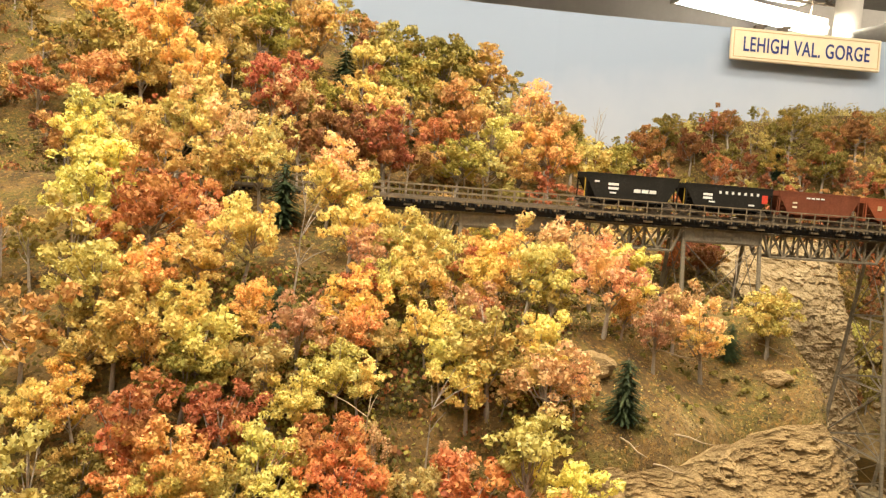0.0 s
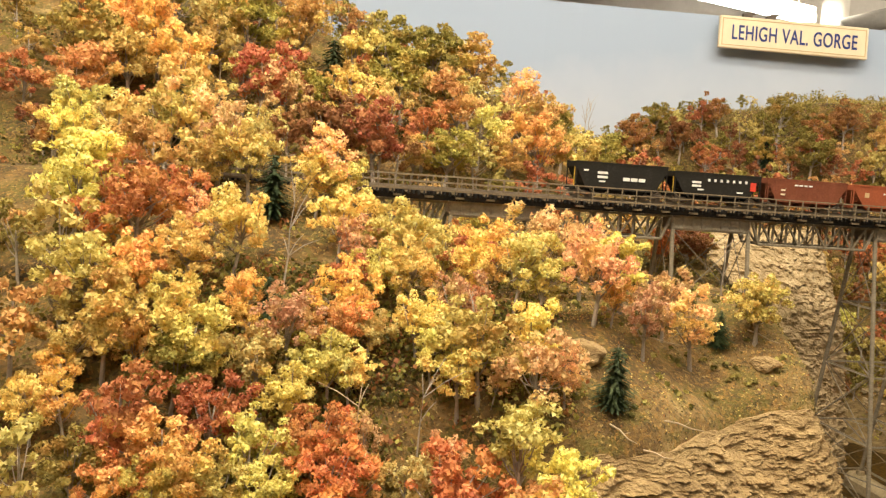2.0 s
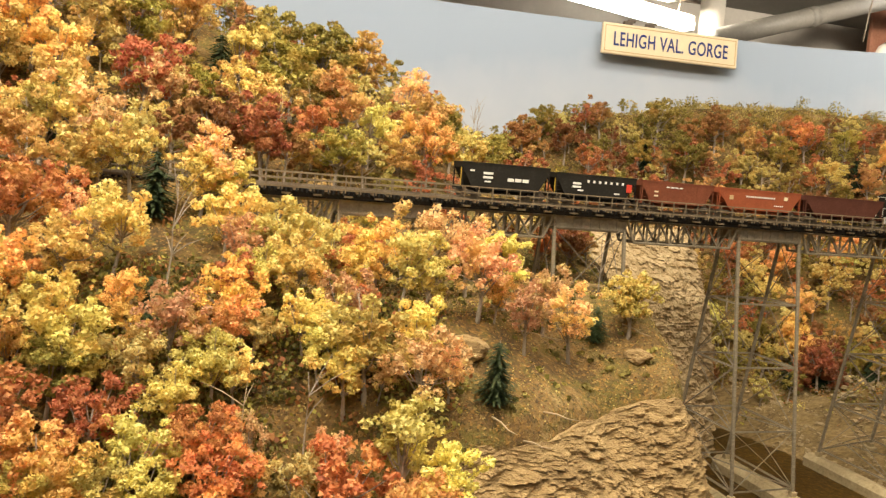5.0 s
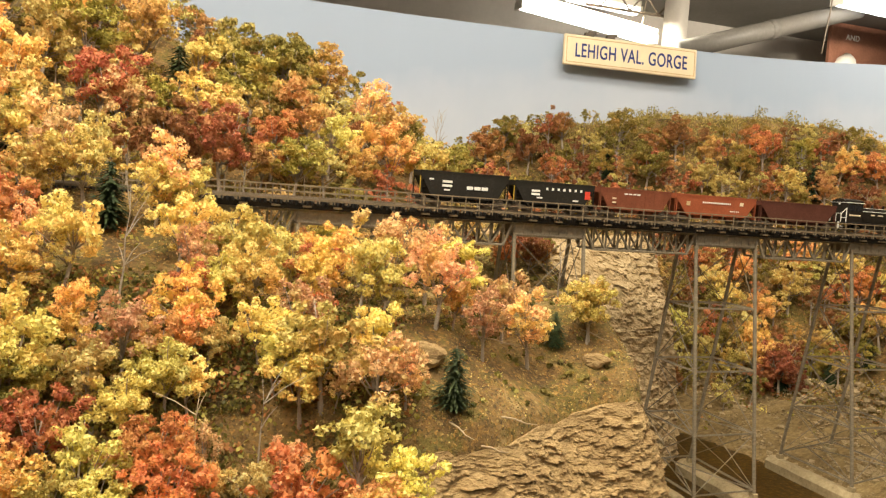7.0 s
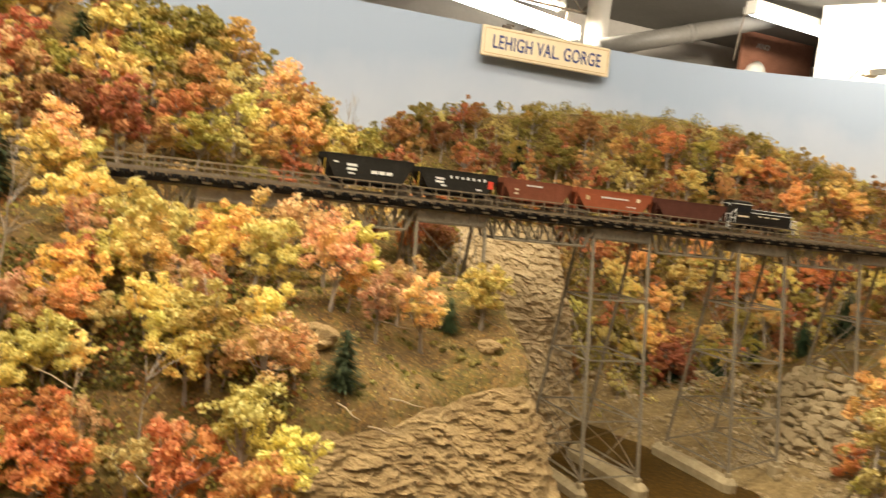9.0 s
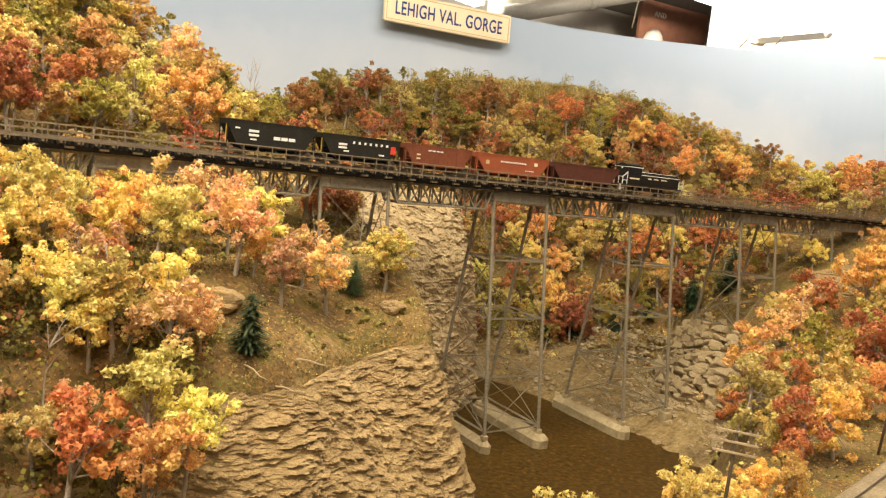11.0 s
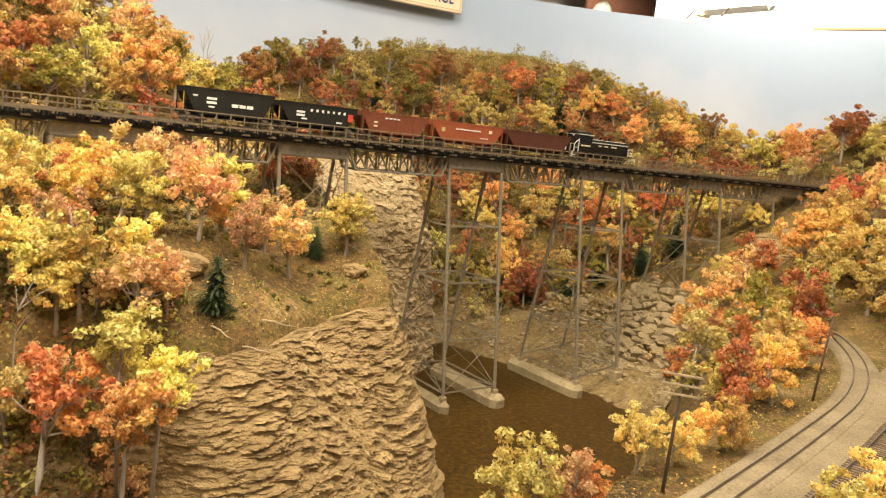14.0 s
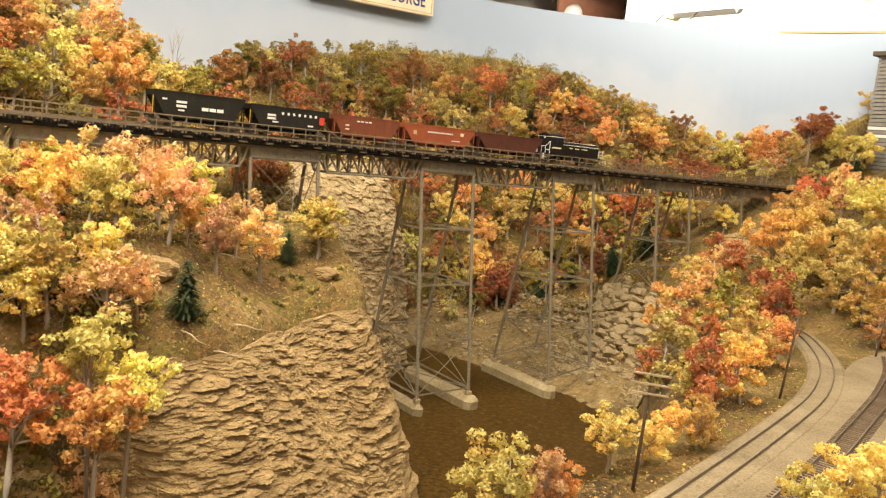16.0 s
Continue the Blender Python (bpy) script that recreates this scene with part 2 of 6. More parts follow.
ORANGE_CAR = paint("orange_oxide_paint", (0.32, 0.085, 0.035), 0.6, 0.25)
OXIDE_CAR = paint("brown_oxide_paint", (0.20, 0.062, 0.03), 0.6, 0.3)
BLACK_CAR = paint("sooty_black_paint", (0.020, 0.017, 0.012), 0.75, 0.3)
YELLOW_PAINT = paint("yellow_paint", (0.70, 0.45, 0.05), 0.5)
RED_PAINT = paint("red_paint", (0.65, 0.06, 0.03), 0.5)
BLUE_PAINT = paint("blue_paint", (0.015, 0.03, 0.16), 0.5)
CREAM_PAINT = paint("cream_paint", (0.78, 0.64, 0.42), 0.6, 0.06)
OCHRE_PAINT = paint("ochre_paint", (0.55, 0.38, 0.19), 0.6, 0.1)
LOAD = noisy("coal_load", [(0.3, (0.02, 0.018, 0.016)), (0.7, (0.06, 0.05, 0.045))], 0.004, 0.001, 0.7, 1.0)
GREY_WALL = paint("warm_grey_wall", (0.52, 0.48, 0.42), 0.8, 0.08, 0.4)
WHITE_WALL = paint("white_wall", (0.78, 0.76, 0.72), 0.8, 0.05, 0.4)
BRICK_PANEL = noisy("red_brown_board", [(0.3, (0.16, 0.06, 0.03)), (0.7, (0.28, 0.12, 0.07))], 0.1, 0.02, 0.8)
CEILING_TILE = paint("grey_ceiling", (0.20, 0.19, 0.17), 0.9, 0.1, 0.3)
PIPE_PAINT = paint("dull_grey_paint", (0.11, 0.10, 0.085), 0.6, 0.15, 0.2)
FLOOR_TILE = paint("brown_carpet", (0.16, 0.13, 0.10), 0.9, 0.15, 0.3)
TUBE_GLOW = glow("tube_glow", (1.0, 0.97, 0.92), 9.0)
for dull in (BLACK_PAINT, BLACK_CAR, BROWN_CAR, OXIDE_CAR, ORANGE_CAR):
    dull.node_tree.nodes["Principled BSDF"].inputs["Specular IOR Level"].default_value = 0.2

# ---- lie of the land ----
# x runs along the viaduct, y away from the aisle, z up from the river bed; the railway is 1:87.
BACKDROP = [(-1.75, -0.8), (-1.75, 0.0), (-1.6, 0.5), (-1.25, 0.8), (-0.6, 0.95), (0.0, 0.98), (0.5, 0.95), (0.9, 0.92),
            (1.2, 0.85), (1.45, 0.72), (1.7, 0.52), (1.82, 0.36), (1.88, 0.13), (1.9, -0.2), (1.9, -0.8)]
PITCH, BAY = 0.28, 0.1015          # tower to tower, and leg to leg


def smooth(v):
    v = np.clip(v, 0.0, 1.0)
    return v * v * (3 - 2 * v)


def value_noise(x, y, seed=0):
    xi, yi = np.floor(x), np.floor(y)
    fx, fy = smooth(x - xi), smooth(y - yi)

    def corner(a, b):
        return np.modf(np.abs(np.sin(a * 127.1 + b * 311.7 + seed * 74.7) * 43758.5453))[0]

    low = corner(xi, yi) * (1 - fx) + corner(xi + 1, yi) * fx
    high = corner(xi, yi + 1) * (1 - fx) + corner(xi + 1, yi + 1) * fx
    return low * (1 - fy) + high * fy - 0.5


def fbm(x, y, size, octaves=4, seed=0):
    total, gain = 0.0, 1.0
    for n in range(octaves):
        total = total + gain * value_noise(x / size * 2 ** n, y / size * 2 ** n, seed + n)
        gain *= 0.5
    return total


def backdrop_distance(x, y):
    best = np.full(np.shape(x), 9.0)
    for (ax, ay), (bx, by) in zip(BACKDROP, BACKDROP[1:]):
        dx, dy = bx - ax, by - ay
        k = np.clip(((x - ax) * dx + (y - ay) * dy) / (dx * dx + dy * dy), 0, 1)
        best = np.minimum(best, np.hypot(x - ax - k * dx, y - ay - k * dy))
    return best


def cliff_edge(x):
    return np.interp(x, [-1.6, -1.0, -0.6, -0.45, -0.35, -0.29, -0.245, -0.2, -0.15, -0.1, -0.05, 0.0, 0.03, 0.06, 0.072, 0.078, 0.088, 0.1, 0.4], [-0.03, -0.08, -0.20, -0.25, -0.26, -0.275, -0.30, -0.316, -0.310, -0.282, -0.250, -0.235, -0.232, -0.228, -0.205, -0.17, -0.12, -0.06, 0.15])


def gorge_left(y):
    return np.interp(y, [-0.8, -0.25, -0.18, -0.1, 0.05, 0.15, 0.20, 0.235, 0.26, 0.3, 0.4, 0.6, 1.0], [0.072, 0.072, 0.078, 0.098, 0.122, 0.13, 0.15, 0.30, 0.355, 0.375, 0.415, 0.475, 0.55])


def gorge_right(y):
    return np.interp(y, [-0.8, -0.7, -0.65, -0.6, -0.56, -0.45, -0.31, -0.22, -0.17, -0.12, -0.06, 0.0, 0.03, 0.09, 0.2, 0.5], [-0.6, -0.28, -0.12, 0.04, 0.13, 0.27, 0.43, 0.56, 0.68, 0.74, 0.715, 0.685, 0.695, 0.715, 0.86, 1.15])


def shore(y):
    return np.interp(y, [-0.3, -0.2, -0.14, 0.0, 0.15, 0.29, 0.4, 0.6], [0.49, 0.60, 0.622, 0.612, 0.585, 0.54, 0.50, 0.42])


def ground(x, y):
    x, y = np.asarray(x, float), np.asarray(y, float)
    # left: the shelf above the cliff, the railway's ledge and the wooded hill behind
    edge = cliff_edge(x)
    top = np.interp(x, [-1.0, -0.6, -0.35, -0.2, -0.1, -0.05, 0.0, 0.05, 0.1], [0.33, 0.30, 0.276, 0.252, 0.242, 0.240, 0.252, 0.264, 0.270])
    steep = np.interp(x, [-0.6, -0.37, -0.30, -0.26, 0.1], [0.75, 1.1, 1.5, 4.0, 4.0])
    shelf = top + 0.62 * np.maximum(0, y - edge) - steep * np.maximum(0, edge - y)
    cap = 0.325 + 0.1 * smooth((-0.33 - x) / 0.1)
    shelf = np.minimum(shelf, cap)
    crest = np.interp(x, [-1.5, -1.0, -0.5, -0.35, -0.2, -0.1, 0.0, 0.08, 0.25, 0.5], [0.87, 0.82, 0.695, 0.665, 0.635, 0.595, 0.545, 0.50, 0.42, 0.30])
    hill = 0.33 + (crest - 0.33) * np.clip((y - 0.07) / 0.5, 0, 1) ** 0.8 - 0.25 * np.maximum(0, y - 0.62)
    hill = np.where((x > -0.06) & (y > 0.1), np.maximum(hill, 0.392 * smooth((y - 0.16) / 0.06)), hill)
    hill = np.where((x < -0.33) & (y > 0.06), np.maximum(hill, 0.425), hill)
    left = np.where(y > 0.07, np.maximum(hill, shelf), shelf) - np.where(y < 0.03, 16.0, 4.0) * np.maximum(0, x - gorge_left(y))
    # right: the rocky bank under the far towers, the flat with the lower line, the slope beyond it
    off = x - gorge_right(y)
    far = smooth((y + 0.2) / 0.16)
    bank_far = 0.03 + 0.165 * smooth(off / 0.135) + 0.8 * np.clip(off - 0.17, 0, 0.075) + 0.45 * np.maximum(0, off - 0.245)
    bank_near = 0.03 + 0.17 * smooth(off / np.interp(y, [-0.55, -0.35], [0.085, 0.14]))
    slope = 0.40 * np.maximum(0, (x - 0.87) * 0.95 + (y + 0.42) * 0.15) * smooth(off / 0.2)
    abutment = np.minimum(0.85 * np.maximum(0, x - 0.98 - 0.25 * y), 0.12 + 0.3 * np.maximum(0, x - 1.13))
    k = smooth((y + 0.14) / 0.1)
    slope = 0.2 + slope * (1 - k) + abutment * k
    right = np.where(off > 0, np.maximum(bank_near * (1 - far) + bank_far * far, np.where(off > 0.14, slope, 0)), 0.0)
    on_line = smooth((0.10 - np.abs(y - 0.02)) / 0.04)
    right = np.where(x > 1.2, right * (1 - on_line) + np.minimum(right, 0.425) * on_line, right)
    # behind: the far side of the valley climbs to the backdrop
    ridge = np.interp(x, [0.0, 0.2, 0.36, 0.6, 0.8, 1.05, 1.25, 1.4, 1.55, 1.68, 1.78], [0.505, 0.54, 0.608, 0.660, 0.680, 0.702, 0.678, 0.634, 0.570, 0.50, 0.505])
    away = backdrop_distance(x, y)
    back = -0.02 + (ridge + 0.02) * np.clip((0.66 - away) / 0.6, 0, 1) ** 0.9 * smooth((x + 0.1) / 0.2)
    z = np.maximum(np.maximum(left, right), back)
    floor_z = -0.012 + 0.05 * smooth((-0.33 - y) / 0.2) + 0.05 * smooth((y - 0.22) / 0.15)
    z = np.maximum(z, floor_z)
    # the tan beach between the river and the far woods
    beach = np.minimum(0.024 + 0.32 * (x - shore(y)), 0.11) * smooth((y + 0.30) / 0.15)
    z = np.maximum(z, np.where(x > 0.35, beach, 0.0))
    flat = smooth((np.abs(y - 0.02) - 0.02) / 0.04)
    lower = smooth((0.2 - np.abs(z - 0.2)) / 0.19) * smooth((x - 0.0) / 0.1) * smooth((-0.3 - y) / 0.1)
    rough = 0.010 * fbm(x, y, 0.09, 4, 3) + 0.02 * fbm(x, y, 0.3, 2, 9)
    return z + rough * (0.25 + 0.75 * flat) * (1 - 0.95 * lower)

# where the larger trees stand, and how tall they are
SALMON_TREES = [(-0.062, -0.2, 0.089), (-0.585, 0.082, 0.121), (-0.488, 0.228, 0.112), (-0.545, 0.012, 0.102), (-0.42, -0.004, 0.11), (-0.551, -0.136, 0.07), (-0.456, -0.262, 0.081), (-0.453, -0.336, 0.055), (-0.397, -0.17, 0.075), (-0.184, -0.06, 0.127), (-0.141, -0.078, 0.107), (-0.166, -0.2, 0.102), (-0.123, -0.224, 0.076), (-0.084, -0.178, 0.082), (-0.307, -0.22, 0.079), (-0.248, -0.3, 0.088), (-0.221, -0.294, 0.053), (-0.281, -0.28, 0.03), (-0.121, 0.382, 0.116), (0.857, -0.138, 0.135), (1.253, -0.152, 0.144)]
AMBER_TREES = [(0.02, -0.176, 0.077), (-0.621, 0.036, 0.116), (-0.613, 0.192, 0.122), (-0.631, 0.234, 0.127), (-0.697, 0.242, 0.129), (-0.606, 0.306, 0.135), (-0.352, 0.244, 0.101), (-0.565, -0.016, 0.089), (-0.438, -0.044, 0.086), (-0.551, -0.19, 0.082), (-0.551, -0.232, 0.07), (-0.604, -0.262, 0.091), (-0.536, -0.276, 0.095), (-0.635, -0.258, 0.062), (-0.543, -0.364, 0.068), (-0.501, -0.362, 0.068), (-0.277, -0.172, 0.068), (-0.293, -0.276, 0.097), (-0.312, -0.284, 0.081), (-0.057, 0.244, 0.106), (-0.784, 0.324, 0.155), (0.023, -0.174, 0.074), (0.502, -0.454, 0.101), (0.862, -0.232, 0.13), (0.295, -0.522, 0.064), (0.968, -0.25, 0.15), (1.106, -0.182, 0.15), (0.942, -0.33, 0.129), (1.433, 0.25, 0.178), (1.616, 0.092, 0.228), (0.571, 0.522, 0.076), (0.857, 0.448, 0.117)]
AMBER_TREES_TOO = [(1.025, 0.354, 0.12), (1.136, 0.154, 0.101), (0.771, 0.67, 0.11), (1.136, 0.632, 0.112), (0.965, 0.612, 0.113), (0.083, 0.47, 0.077), (1.348, 0.504, 0.106), (1.493, 0.42, 0.117)]
YELLOW_TREES = [(-0.723, 0.074, 0.112), (-0.678, 0.06, 0.098), (-0.727, 0.038, 0.087), (-0.66, -0.014, 0.091), (-0.509, -0.008, 0.09), (-0.499, 0.17, 0.095), (-0.407, -0.058, 0.075), (-0.513, -0.166, 0.092), (-0.476, -0.29, 0.079), (-0.404, -0.282, 0.051), (-0.354, -0.16, 0.093), (-0.415, -0.146, 0.085), (-0.431, -0.068, 0.065), (-0.235, 0.088, 0.067), (-0.349, -0.184, 0.082), (-0.246, -0.194, 0.091), (-0.344, -0.242, 0.069), (-0.333, -0.264, 0.06), (-0.246, -0.266, 0.077), (-0.389, -0.248, 0.053), (0.056, -0.626, 0.056), (0.095, -0.628, 0.047), (1.203, -0.228, 0.138), (1.034, -0.296, 0.137), (1.744, 0.082, 0.214), (0.684, 0.492, 0.085), (0.718, 0.462, 0.078), (1.016, 0.458, 0.093), (1.202, 0.316, 0.094)]
LIME_TREES = [(-0.672, -0.078, 0.114), (-0.67, -0.112, 0.101), (-0.393, 0.346, 0.124), (-0.386, 0.244, 0.114), (-0.632, -0.22, 0.097), (-0.65, -0.218, 0.057), (-0.517, -0.274, 0.059), (-0.451, -0.304, 0.064), (-0.423, -0.286, 0.072), (-0.481, -0.348, 0.081), (-0.467, -0.358, 0.061), (-0.382, -0.186, 0.065), (-0.224, -0.202, 0.075), (-0.123, -0.158, 0.099), (-0.205, 0.232, 0.102), (0.421, -0.396, 0.12), (0.563, 0.44, 0.073), (0.92, 0.474, 0.091), (1.108, 0.39, 0.109), (0.615, 0.398, 0.067)]
ORANGE_TREES = [(-0.605, -0.068, 0.104), (-0.753, 0.194, 0.125), (-0.748, 0.296, 0.137), (-0.671, 0.294, 0.134), (-0.475, 0.38, 0.142), (-0.581, -0.214, 0.088), (-0.603, -0.23, 0.079), (-0.501, -0.226, 0.062), (-0.489, -0.242, 0.046), (-0.58, -0.26, 0.061), (-0.629, -0.276, 0.053), (-0.414, -0.232, 0.084), (-0.399, -0.244, 0.061), (-0.427, -0.258, 0.06), (-0.541, -0.344, 0.082), (-0.52, -0.36, 0.081), (-0.572, -0.368, 0.068), (-0.62, -0.306, 0.059), (-0.266, -0.146, 0.096), (-0.146, -0.194, 0.052), (-0.181, 0.438, 0.135), (-0.236, 0.252, 0.142), (-0.097, 0.31, 0.124), (-0.119, 0.222, 0.116), (-0.164, 0.196, 0.099), (-0.308, 0.182, 0.072), (-0.596, 0.418, 0.148), (-0.515, 0.498, 0.14), (0.604, -0.26, 0.135), (0.348, -0.55, 0.082), (0.175, -0.622, 0.058), (0.136, -0.616, 0.05)]
ORANGE_TREES_TOO = [(0.538, -0.466, 0.082), (0.92, -0.392, 0.11), (1.097, -0.12, 0.153), (1.044, -0.222, 0.143), (1.001, -0.17, 0.143), (1.517, 0.228, 0.182), (0.859, -0.45, 0.077), (0.66, -0.436, 0.057), (1.061, -0.332, 0.108), (0.75, 0.49, 0.101), (0.77, 0.428, 0.099), (0.734, 0.362, 0.15), (0.902, 0.492, 0.106), (1.21, 0.526, 0.118), (1.063, 0.588, 0.107), (1.388, 0.456, 0.114), (0.817, 0.73, 0.098)]
OLIVE_TREES = [(0.122, 0.150, 0.040), (0.10, 0.165, 0.048), (-0.749, 0.246, 0.144), (-0.547, 0.352, 0.139), (-0.33, 0.368, 0.141), (-0.449, 0.252, 0.102), (-0.546, -0.29, 0.08), (-0.6, -0.358, 0.069), (-0.26, 0.388, 0.144), (-0.314, 0.306, 0.134), (-0.286, 0.258, 0.103), (-0.053, 0.314, 0.112), (-0.263, 0.17, 0.096), (0.023, 0.326, 0.1), (-0.674, 0.39, 0.146), (0.602, -0.35, 0.116), (0.771, -0.366, 0.103), (0.663, 0.404, 0.081), (0.961, 0.37, 0.089), (1.135, 0.35, 0.093), (0.61, 0.794, 0.12), (0.533, 0.734, 0.106), (0.635, 0.698, 0.123), (0.889, 0.69, 0.107), (1.062, 0.67, 0.111), (0.33, 0.854, 0.1), (1.35, 0.564, 0.099)]
RED_TREES = [(-0.524, 0.228, 0.15), (-0.383, 0.342, 0.082), (-0.606, -0.15, 0.112), (-0.638, -0.15, 0.078), (-0.572, -0.112, 0.08), (-0.576, -0.332, 0.097), (-0.582, -0.34, 0.07), (-0.515, -0.324, 0.084), (-0.435, -0.336, 0.075), (-0.413, -0.316, 0.049), (-0.427, -0.36, 0.087), (-0.291, 0.208, 0.099), (0.7, -0.362, 0.134), (0.735, -0.118, 0.087), (0.288, -0.556, 0.092), (0.917, -0.126, 0.125), (0.249, -0.566, 0.052), (1.256, -0.078, 0.112), (0.679, 0.526, 0.079), (1.007, 0.406, 0.122), (1.173, 0.358, 0.11), (0.404, 0.726, 0.11), (0.96, 0.692, 0.126), (1.22, 0.586, 0.113)]
RUSSET_TREES = [(0.052, 0.105, 0.060), (0.082, 0.115, 0.052), (0.106, 0.125, 0.046), (-0.419, 0.114, 0.123), (-0.364, 0.07, 0.119), (-0.154, 0.278, 0.093), (1.538, 0.108, 0.156), (0.742, 0.324, 0.121), (0.475, 0.822, 0.117), (0.278, 0.82, 0.127), (0.369, 0.786, 0.113), (0.748, 0.754, 0.121), (0.695, 0.76, 0.096)]

# ---- building helpers ----
def mesh_of(name, verts, faces, mat=None, flat=True):
    me = bpy.data.meshes.new(name)
    me.from_pydata([tuple(v) for v in verts], [], [tuple(f) for f in faces])
    if mat:
        me.materials.append(mat)
    if not flat:
        me.polygons.foreach_set("use_smooth", [True] * len(me.polygons))
    me.update()
    return me


def thing(name, place=(0, 0, 0), label="", category="", group="", kind=""):
    ob = new(name)
    ob.empty_display_size = 0.01
    ob.location = place
    return tagged(ob, label, category, group, kind)


def piece(name, me, parent, m=None, label=""):
    ob = new(name, me)
    ob.parent = parent
    if m is not None:
        ob.matrix_basis = m
    return tagged(ob, label)


def part(name, bm, mat, parent, label="", m=None, flat=True):
    me = bpy.data.meshes.new(name)
    if not flat:
        for f in bm.faces:
            f.smooth = True
    bm.to_mesh(me)
    bm.free()
    me.materials.append(mat)
    return piece(name, me, parent, m, label)


def box_bm(boxes, bevel=0.0):
    """Boxes given as (x0, y0, z0, x1, y1, z1), in one bmesh, edges rounded."""
    bm = bmesh.new()
    for x0, y0, z0, x1, y1, z1 in boxes:
        made = bmesh.ops.create_cube(bm, size=1.0, matrix=Matrix.Translation(((x0 + x1) / 2, (y0 + y1) / 2, (z0 + z1) / 2)) @ Matrix.Diagonal((x1 - x0, y1 - y0, z1 - z0, 1)))
        if bevel:
            edges = list({e for v in made["verts"] for e in v.link_edges})
            bmesh.ops.bevel(bm, geom=edges, offset=bevel, segments=1, affect="EDGES")
    return bm


def beam_matrix(a, b):
    a, b = Vector(a), Vector(b)
    d = b - a
    return Matrix.Translation(a) @ d.to_track_quat("Z", "Y").to_matrix().to_4x4() @ Matrix.Diagonal((1, 1, d.length, 1))


def bar_mesh(name, w, d, mat):
    """A bar of unit length along z, w by d across, its corners cut."""
    c = min(w, d) * 0.18
    ring = [(-w / 2 + c, -d / 2), (w / 2 - c, -d / 2), (w / 2, -d / 2 + c), (w / 2, d / 2 - c), (w / 2 - c, d / 2), (-w / 2 + c, d / 2), (-w / 2, d / 2 - c), (-w / 2, -d / 2 + c)]
    v = [(x, y, 0) for x, y in ring] + [(x, y, 1) for x, y in ring]
    f = [(i, (i + 1) % 8, 8 + (i + 1) % 8, 8 + i) for i in range(8)] + [tuple(range(7, -1, -1)), tuple(range(8, 16))]
    return mesh_of(name, v, f, mat)


def angle_mesh(name, w, mat):
    """A rolled angle of unit length along z."""
    t = w * 0.3
    ring = [(0, 0), (w, 0), (w, t), (t, t), (t, w), (0, w)]
    ring = [(x - w / 2, y - w / 2) for x, y in ring]
    v = [(x, y, 0) for x, y in ring] + [(x, y, 1) for x, y in ring]
    f = [(i, (i + 1) % 6, 6 + (i + 1) % 6, 6 + i) for i in range(6)] + [(3, 2, 1, 0), (5, 4, 3, 0), (6, 7, 8, 9), (6, 9, 10, 11)]
    return mesh_of(name, v, f, mat)


def tube(points, radii, sides=6):
    """Vertices and faces of a tapered tube along points."""
    verts, faces = [], []
    pts = [Vector(p) for p in points]
    for i, p in enumerate(pts):
        d = (pts[min(i + 1, len(pts) - 1)] - pts[max(i - 1, 0)]).normalized()
        q = d.to_track_quat("Z", "Y")
        for k in range(sides):
            a = 2 * math.pi * k / sides
            verts.append(p + q @ Vector((math.cos(a) * radii[i], math.sin(a) * radii[i], 0)))
    for i in range(len(pts) - 1):
        for k in range(sides):
            a, b = i * sides + k, i * sides + (k + 1) % sides
            faces.append((a, b, b + sides, a + sides))
    faces.append(tuple(range(sides - 1, -1, -1)))
    faces.append(tuple(range((len(pts) - 1) * sides, len(pts) * sides)))
    return verts, faces


def joined(pieces):
    verts, faces = [], []
    for v, f in pieces:
        n = len(verts)
        verts += list(v)
        faces += [tuple(i + n for i in face) for face in f]
    return verts, faces

# ---- ground, river, backdrop, room ----
def ground_sheet():
    xs, ys = np.arange(-1.72, 1.885, 0.0085), np.arange(-0.80, 0.985, 0.0085)
    gx, gy = np.meshgrid(xs, ys)
    gz = ground(gx, gy)
    n, m = gx.shape
    idx = np.arange(n * m).reshape(n, m)
    faces = np.stack([idx[:-1, :-1], idx[:-1, 1:], idx[1:, 1:], idx[1:, :-1]], -1).reshape(-1, 4)
    near = backdrop_distance((gx[:-1, :-1] + 0.004), (gy[:-1, :-1] + 0.004)).ravel()
    inside = (near > 0.002) & ~outside((gx[:-1, :-1] + 0.004).ravel(), (gy[:-1, :-1] + 0.004).ravel())
    me = mesh_of("ground", np.stack([gx, gy, gz], -1).reshape(-1, 3), faces[inside], LITTER, flat=False)
    return tagged(new("ground", me), "leaf-strewn tan and olive hillside of the gorge", "ground", kind="structure")


def outside(x, y):
    """Beyond the backdrop."""
    behind_y = np.interp(x, [p[0] for p in BACKDROP[2:12]], [p[1] for p in BACKDROP[2:12]])
    return (y > behind_y) & (y > 0.3)


